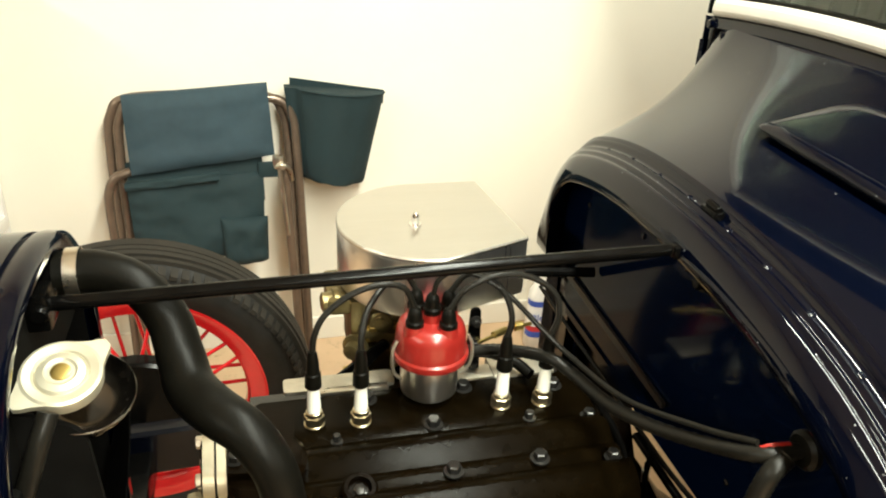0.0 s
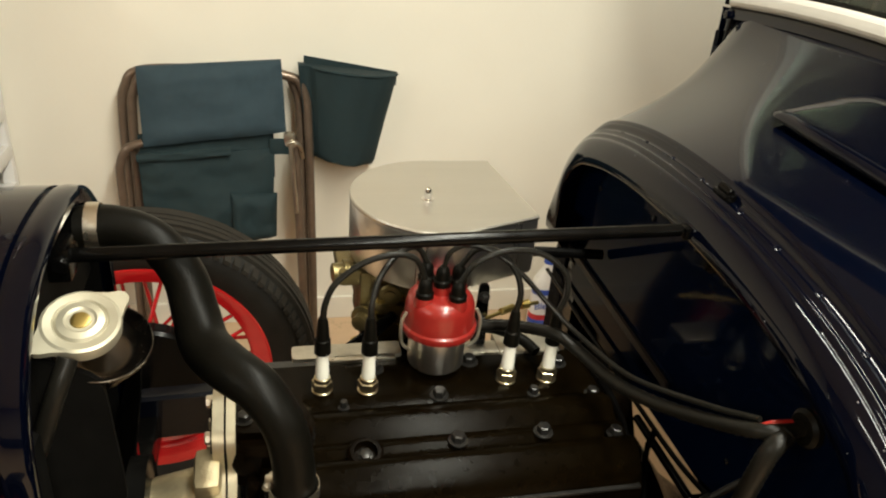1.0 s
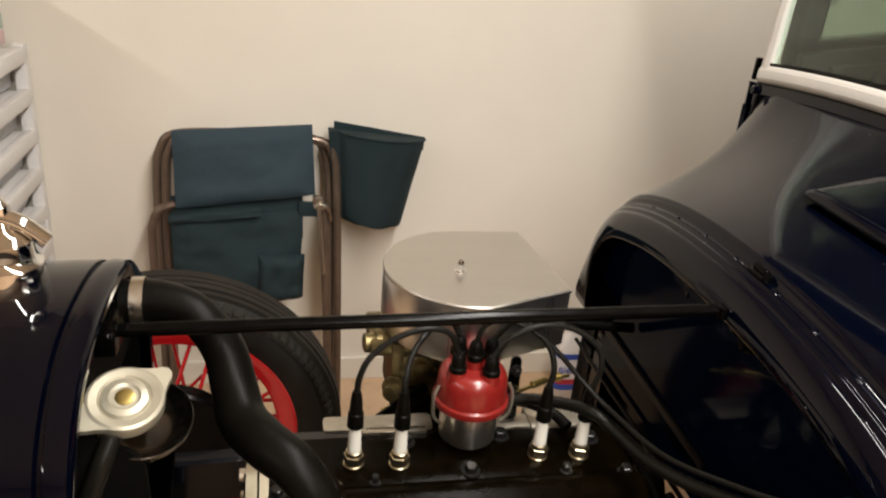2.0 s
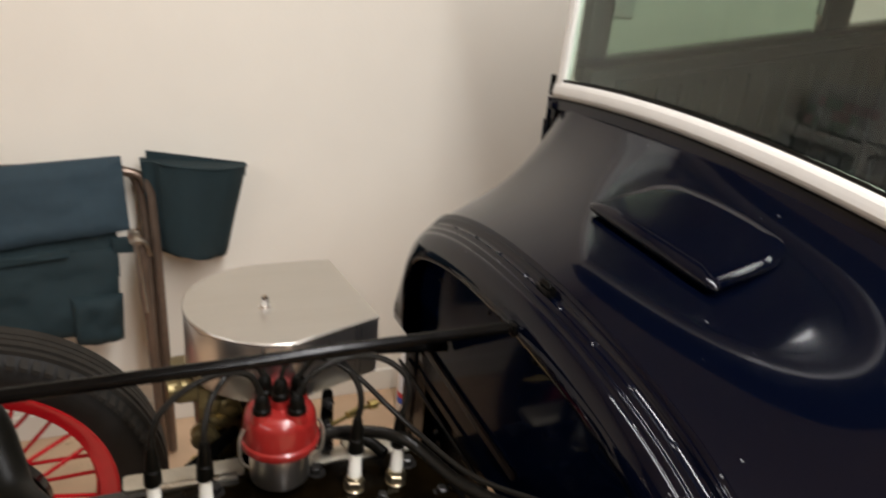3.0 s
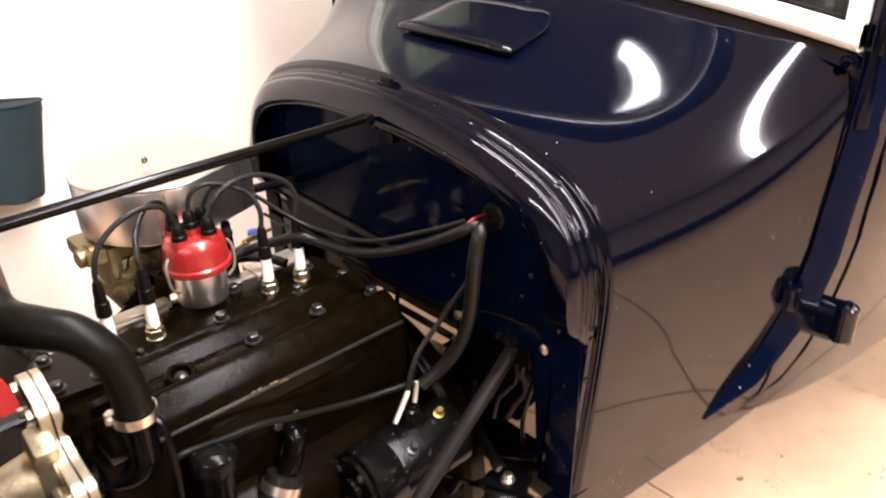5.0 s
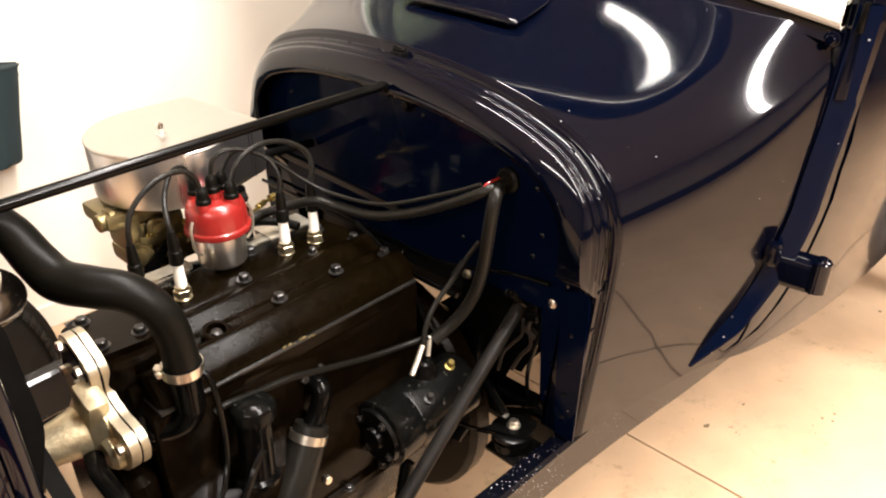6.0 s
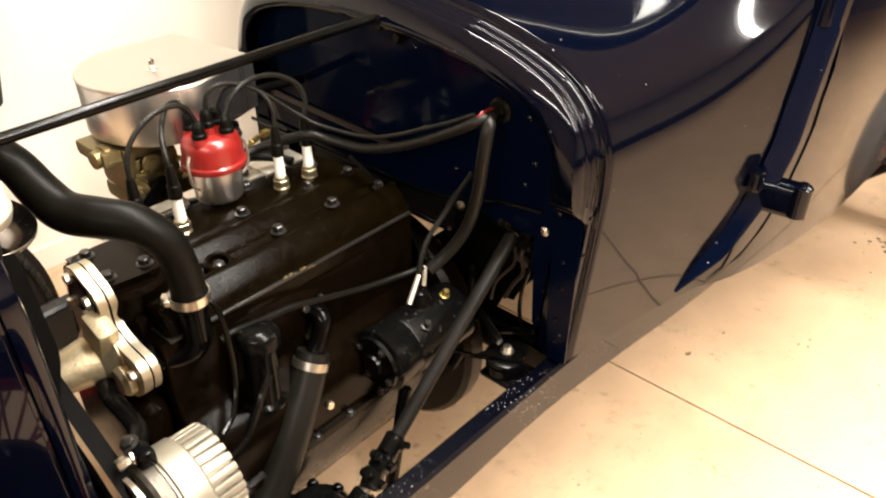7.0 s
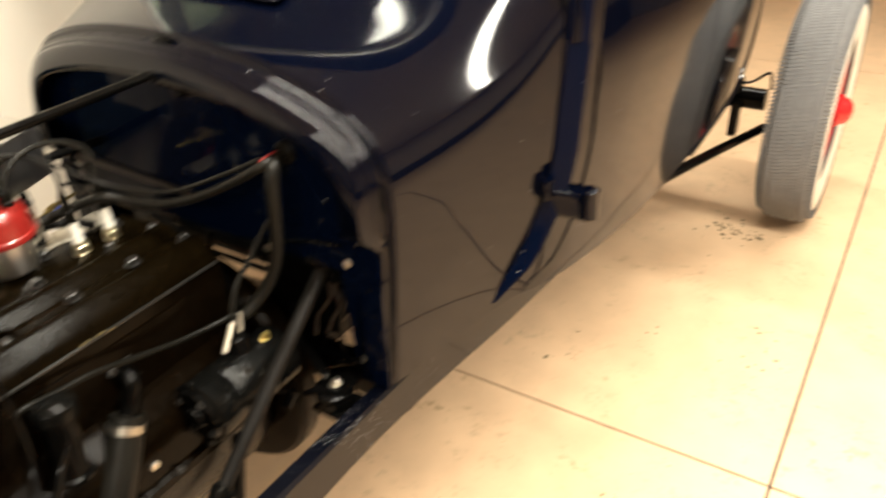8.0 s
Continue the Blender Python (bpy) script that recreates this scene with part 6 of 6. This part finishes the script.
for k, (dx, dd) in enumerate(((0.0, 0.0), (0.026, 0.022))):
    xl, xr = -0.422 + dx, 0.035 + dx * 0.8
    pts = [lean(xl, 0.012, dd), lean(xl, 0.40, dd), lean(xl, 0.70, dd), lean(xl + 0.012, 0.785, dd), lean(xl + 0.055, 0.825, dd), lean((xl + xr) / 2, 0.832, dd), lean(xr - 0.055, 0.825, dd), lean(xr - 0.012, 0.785, dd), lean(xr, 0.70, dd), lean(xr + 0.008, 0.40, dd), lean(xr + 0.014, 0.012, dd)]
    part("leg_frame", tube(pts, 0.0125, 12, 8), BRONZE_TUBE, chair, "bent brown steel tube frame")
bms = tube([lean(-0.425, 0.30, 0.055), lean(-0.433, 0.54, 0.055), lean(-0.428, 0.605, 0.056), lean(-0.408, 0.640, 0.056), lean(-0.372, 0.652, 0.050)], 0.0115, 12)
part("arm_tube", bms, BRONZE_TUBE, chair)
part("front_leg", rod(lean(0.045, 0.012, 0.05), lean(0.020, 0.66, 0.05), 0.0125, 14), BRONZE_TUBE, chair)
bmx = rod(lean(0.004, 0.690, 0.066), lean(0.020, 0.46, 0.066), 0.0065, 10)
bmx = tube([lean(-0.006, 0.655, 0.070), lean(0.012, 0.664, 0.074), lean(0.032, 0.650, 0.070), lean(0.040, 0.615, 0.060)], 0.006, 10, bm=bmx)
bmx = box(lean(0.004, 0.672, 0.062), (0.030, 0.022, 0.030), 0.006, bm=bmx)
bmx = hexbolt(lean(0.012, 0.655, 0.066), (0, -1, 0), 0.007, 0.010, bmx)
part("hinge_bracket", bmx, STEEL, chair, "bright steel folding bracket")
part("cross_strap", box(lean(-0.022, 0.648, 0.062), (0.055, 0.010, 0.044), 0.004), CANVAS, chair)


def cloth(name, corners, mat_, label, bulge, thick, sag=0.004, seed=1, nx=26, nz=22, rim=0.0):
    """A padded cloth panel between four corners (top left, top right, bottom right, bottom left), each an (x, z, d) on the chair's plane."""
    rs = random.Random(seed)
    off = Vector((rs.random() * 9, rs.random() * 9, 0))
    tl, tr, br, bl = [Vector(c) for c in corners]
    front, back = [], []
    for j in range(nz + 1):
        v = j / nz
        for i in range(nx + 1):
            u = i / nx
            p = (tl * (1 - u) + tr * u) * (1 - v) + (bl * (1 - u) + br * u) * v
            edge = min(1, 6 * min(u, 1 - u, v, 1 - v) + 0.05)
            nse = noise.noise(Vector((u * 3.1, v * 2.7, 0)) + off) * sag + noise.noise(Vector((u * 8, v * 7, 3)) + off) * sag * 0.4
            wav = math.sin(u * math.pi) * sag * 1.2 * (v if rim else 0)
            front.append((p.x, p.y - wav, p.z + bulge * edge ** 0.5 + nse))
            back.append((p.x, p.y - wav, p.z - thick))
    bm = bmesh.new()
    fv = [bm.verts.new(lean(x, z, d)) for x, z, d in front]
    bv = [bm.verts.new(lean(x, z, d)) for x, z, d in back]
    w = nx + 1
    for j in range(nz):
        for i in range(nx):
            a = j * w + i
            bm.faces.new((fv[a], fv[a + 1], fv[a + w + 1], fv[a + w]))
            bm.faces.new((bv[a], bv[a + w], bv[a + w + 1], bv[a + 1]))
    ring = list(range(w)) + [j * w + nx for j in range(1, nz + 1)] + [nz * w + i for i in range(nx - 1, -1, -1)] + [j * w for j in range(nz - 1, 0, -1)]
    for a, b in zip(ring, ring[1:] + ring[:1]):
        bm.faces.new((fv[a], bv[a], bv[b], fv[b]))
    return part(name, bm, mat_, chair, label, angle=50)


cloth("back_panel", ((-0.374, 0.845, 0.05), (-0.014, 0.872, 0.05), (-0.004, 0.690, 0.066), (-0.368, 0.648, 0.066)), CANVAS_BLUE, "slate blue folded canvas back panel", 0.020, 0.012, 0.006, 3)
cloth("seat_panel", ((-0.385, 0.668, 0.04), (-0.038, 0.690, 0.04), (-0.036, 0.560, 0.050), (-0.380, 0.590, 0.050)), CANVAS, "dark teal canvas seat edge", 0.012, 0.01, 0.005, 5)
cloth("pocket_panel", ((-0.385, 0.628, 0.062), (-0.036, 0.640, 0.056), (-0.045, 0.412, 0.062), (-0.378, 0.440, 0.062)), CANVAS, "dark teal canvas storage pocket", 0.020, 0.012, 0.012, 8, rim=1)
cloth("pocket_flap", ((-0.386, 0.634, 0.088), (-0.150, 0.655, 0.086), (-0.150, 0.632, 0.088), (-0.385, 0.614, 0.090)), CANVAS, "", 0.004, 0.004, 0.003, 9, 14, 6)
cloth("small_pocket", ((-0.155, 0.528, 0.088), (-0.032, 0.524, 0.084), (-0.036, 0.405, 0.080), (-0.150, 0.398, 0.080)), CANVAS, "dark teal canvas small pocket", 0.022, 0.010, 0.008, 12, 16, 14, rim=1)

# hanging pouch beside the chair back
pouch = thing("canvas_pouch", "dark teal stiff canvas pouch hanging against the wall", "pouch", at=(0.17, 1.26, 0.55))


def pouch_pt(u, v, front):
    """u across, v down the tapering pouch: a folded side gusset, then the bowed front."""
    xl, xr = 0.030 + 0.026 * v, 0.300 - 0.056 * v
    zt, zb = 0.858 - 0.022 * u, 0.600 - 0.024 * min(1, u * 1.6)
    x, z = xl + (xr - xl) * u, zt + (zb - zt) * v
    if not front:
        return (x, 1.300, z)
    if u < 0.15:
        y = 1.262 + 0.010 * math.sin(u / 0.15 * math.pi)
    else:
        w = (u - 0.15) / 0.85
        y = 1.282 - 0.062 * math.sin(math.pi * min(1, w * 0.92 + 0.08)) ** 0.55
    return (x, y, z)


loops = []
nv = 24
for j in range(nv + 1):
    v = j / nv
    k = 1.0 if v < 0.95 else 1 - ((v - 0.95) / 0.05) ** 2 * 0.35
    loop = []
    for i in range(41):
        x, y, z = pouch_pt(i / 40, v, True)
        loop.append((x, 1.30 + (y - 1.30) * k + noise.noise(Vector((i * 0.16, v * 3, 4))) * 0.004, z + noise.noise(Vector((i * 0.2, v * 4, 1))) * 0.003))
    for i in range(40, -1, -1):
        loop.append(pouch_pt(i / 40, v, False))
    loops.append(loop)
part("pouch_body", rings(loops), CANVAS, pouch, angle=60)
part("rim_piping", tube([pouch_pt(i / 30, 0.0, True) for i in range(5, 31)], 0.0035, 8, 2), CANVAS, pouch, "dark piped rim")
part("back_flap", plate([(0.046, 0.876), (0.302, 0.838), (0.300, 0.80), (0.046, 0.84)], (0, 1.302, 0), (1, 0, 0), (0, 0, 1), 0.004, 0.001), CANVAS, pouch)

# ---- white plastic drawer tower ----
tower = thing("drawer_tower", "white plastic slatted drawer tower standing by the wall", "drawer unit", at=(-0.86, 1.12, 0))
TX0, TX1, TY0, TY1 = -1.097, -0.734, 1.00, 1.335
for x in (TX0, TX1):
    for y in (TY0, TY1):
        part("corner_post", box((x, y, 0.518), (0.032, 0.032, 1.036), 0.008), WHITE_PLASTIC, tower)
levels = [0.085 + 0.105 * k for k in range(10)]
for k, z in enumerate(levels):
    part("shelf_frame", box(((TX0 + TX1) / 2, (TY0 + TY1) / 2, z - 0.014), (TX1 - TX0 - 0.02, TY1 - TY0 - 0.02, 0.016), 0.005), WHITE_PLASTIC, tower)
    part("side_bar", box((TX1 + 0.004, (TY0 + TY1) / 2, z - 0.020), (0.026, TY1 - TY0 + 0.02, 0.040), 0.007), WHITE_PLASTIC, tower)
    part("side_bar", box((TX0 - 0.004, (TY0 + TY1) / 2, z - 0.020), (0.026, TY1 - TY0 + 0.02, 0.040), 0.007), WHITE_PLASTIC, tower)
    part("front_bar", box(((TX0 + TX1) / 2, TY0 - 0.004, z - 0.016), (TX1 - TX0, 0.026, 0.030), 0.007), WHITE_PLASTIC, tower)
    if k < 9:
        part("drawer", box(((TX0 + TX1) / 2, (TY0 + TY1) / 2, z + 0.034), (TX1 - TX0 - 0.05, TY1 - TY0 - 0.008, 0.064), 0.01), GREY_PLASTIC, tower, "pale plastic drawer")
pack = thing("patterned_box", "white lidded box with pink and green patches on the drawer tower", "box", at=(-0.92, 1.10, 1.036))
BX0, BX1, BY0, BY1 = TX0 + 0.01, -0.750, 0.992, 1.290
part("carton", box(((BX0 + BX1) / 2, (BY0 + BY1) / 2, 1.0985), (BX1 - BX0, BY1 - BY0, 0.125), 0.006), WHITE_PLASTIC, pack)
part("lid", box(((BX0 + BX1) / 2, (BY0 + BY1) / 2, 1.177), (BX1 - BX0 + 0.014, BY1 - BY0 + 0.014, 0.034), 0.008), WHITE_PLASTIC, pack, "white plastic lid")
rp = random.Random(11)
for j in range(3):
    for k in range(8):
        m_ = rp.choice((PINK_PRINT, GREEN_PRINT, GREY_PLASTIC, LABEL_WHITE))
        part("printed_patch", box((BX1 + 0.0005, BY0 + 0.018 + k * 0.0375, 1.058 + j * 0.037), (0.003, 0.034, 0.033), 0.001), m_, pack)

# ---- bottle on the floor by the wall ----
bottle = thing("bleach_bottle", "white plastic bleach bottle with blue and red label on the floor", "bottle", at=(0.81, 1.20, 0))
bmb = rings([[(0.81 + a * sx, 1.20 + b * sy, z) for a, b in [(math.copysign(abs(math.cos(t)) ** 0.7, math.cos(t)), math.copysign(abs(math.sin(t)) ** 0.7, math.sin(t))) for t in [2 * math.pi * k / 28 for k in range(28)]]]
             for z, sx, sy in ((0.0, 0.040, 0.028), (0.006, 0.046, 0.034), (0.18, 0.046, 0.034), (0.205, 0.043, 0.031), (0.235, 0.026, 0.022), (0.25, 0.017, 0.017), (0.27, 0.016, 0.016))])
part("bottle_body", bmb, WHITE_PLASTIC, bottle, angle=50)
part("screw_cap", lathe([(0, 0.019), (0.028, 0.018), (0.03, 0.014)], (0.81, 1.20, 0.268), (0, 0, 1), 24), LABEL_BLUE, bottle, "blue screw cap")
for z0, z1, m_, nm in ((0.050, 0.072, LABEL_BLUE, "label_band"), (0.072, 0.092, LABEL_RED, "label_band"), (0.165, 0.185, LABEL_BLUE, "label_band"), (0.092, 0.165, LABEL_WHITE, "label_patch")):
    e = 0.0012 if nm == "label_band" else 0.0022
    lim = 1.0 if nm == "label_band" else 0.85
    loops = []
    for z in (z0, z1):
        loops.append([(0.81 + (0.046 + e) * math.copysign(abs(math.cos(t)) ** 0.7, math.cos(t)), 1.20 - (0.034 + e) * abs(math.sin(t)) ** 0.7, z) for t in [math.pi * (0.5 + lim * (k / 20 - 0.5)) for k in range(21)]])
    part(nm, rings(loops, closed=False), m_, bottle, "printed label")
cu = bpy.data.curves.new("lettering", "FONT")
cu.body, cu.size, cu.extrude, cu.align_x = "Bleach", 0.034, 0.0004, "CENTER"
tmp = new("lettering", cu)
dg = bpy.context.evaluated_depsgraph_get()
me = bpy.data.meshes.new_from_object(tmp.evaluated_get(dg))
bpy.data.objects.remove(tmp)
me.materials.clear()
me.materials.append(LABEL_BLUE)
lt = new("lettering", me)
lt.parent = bottle
lt.matrix_parent_inverse = bottle.matrix_basis.inverted()
lt.matrix_basis = pose(0.81, 1.20 - 0.0378, 0.116, 90, 0, 0)
lt["label"] = "blue lettering on the label"

# ---- wall switch seen through the cabin ----
switch = thing("wall_switch", "cream plastic switch plate on the wall", "switch", at=(1.489, Y1, 1.33))
part("switch_plate", box((1.489, Y1 - 0.005, 1.335), (0.085, 0.010, 0.12), 0.003), FRAME_WHITE, switch)
part("rocker", box((1.489, Y1 - 0.012, 1.335), (0.03, 0.008, 0.05), 0.002), FRAME_WHITE, switch)
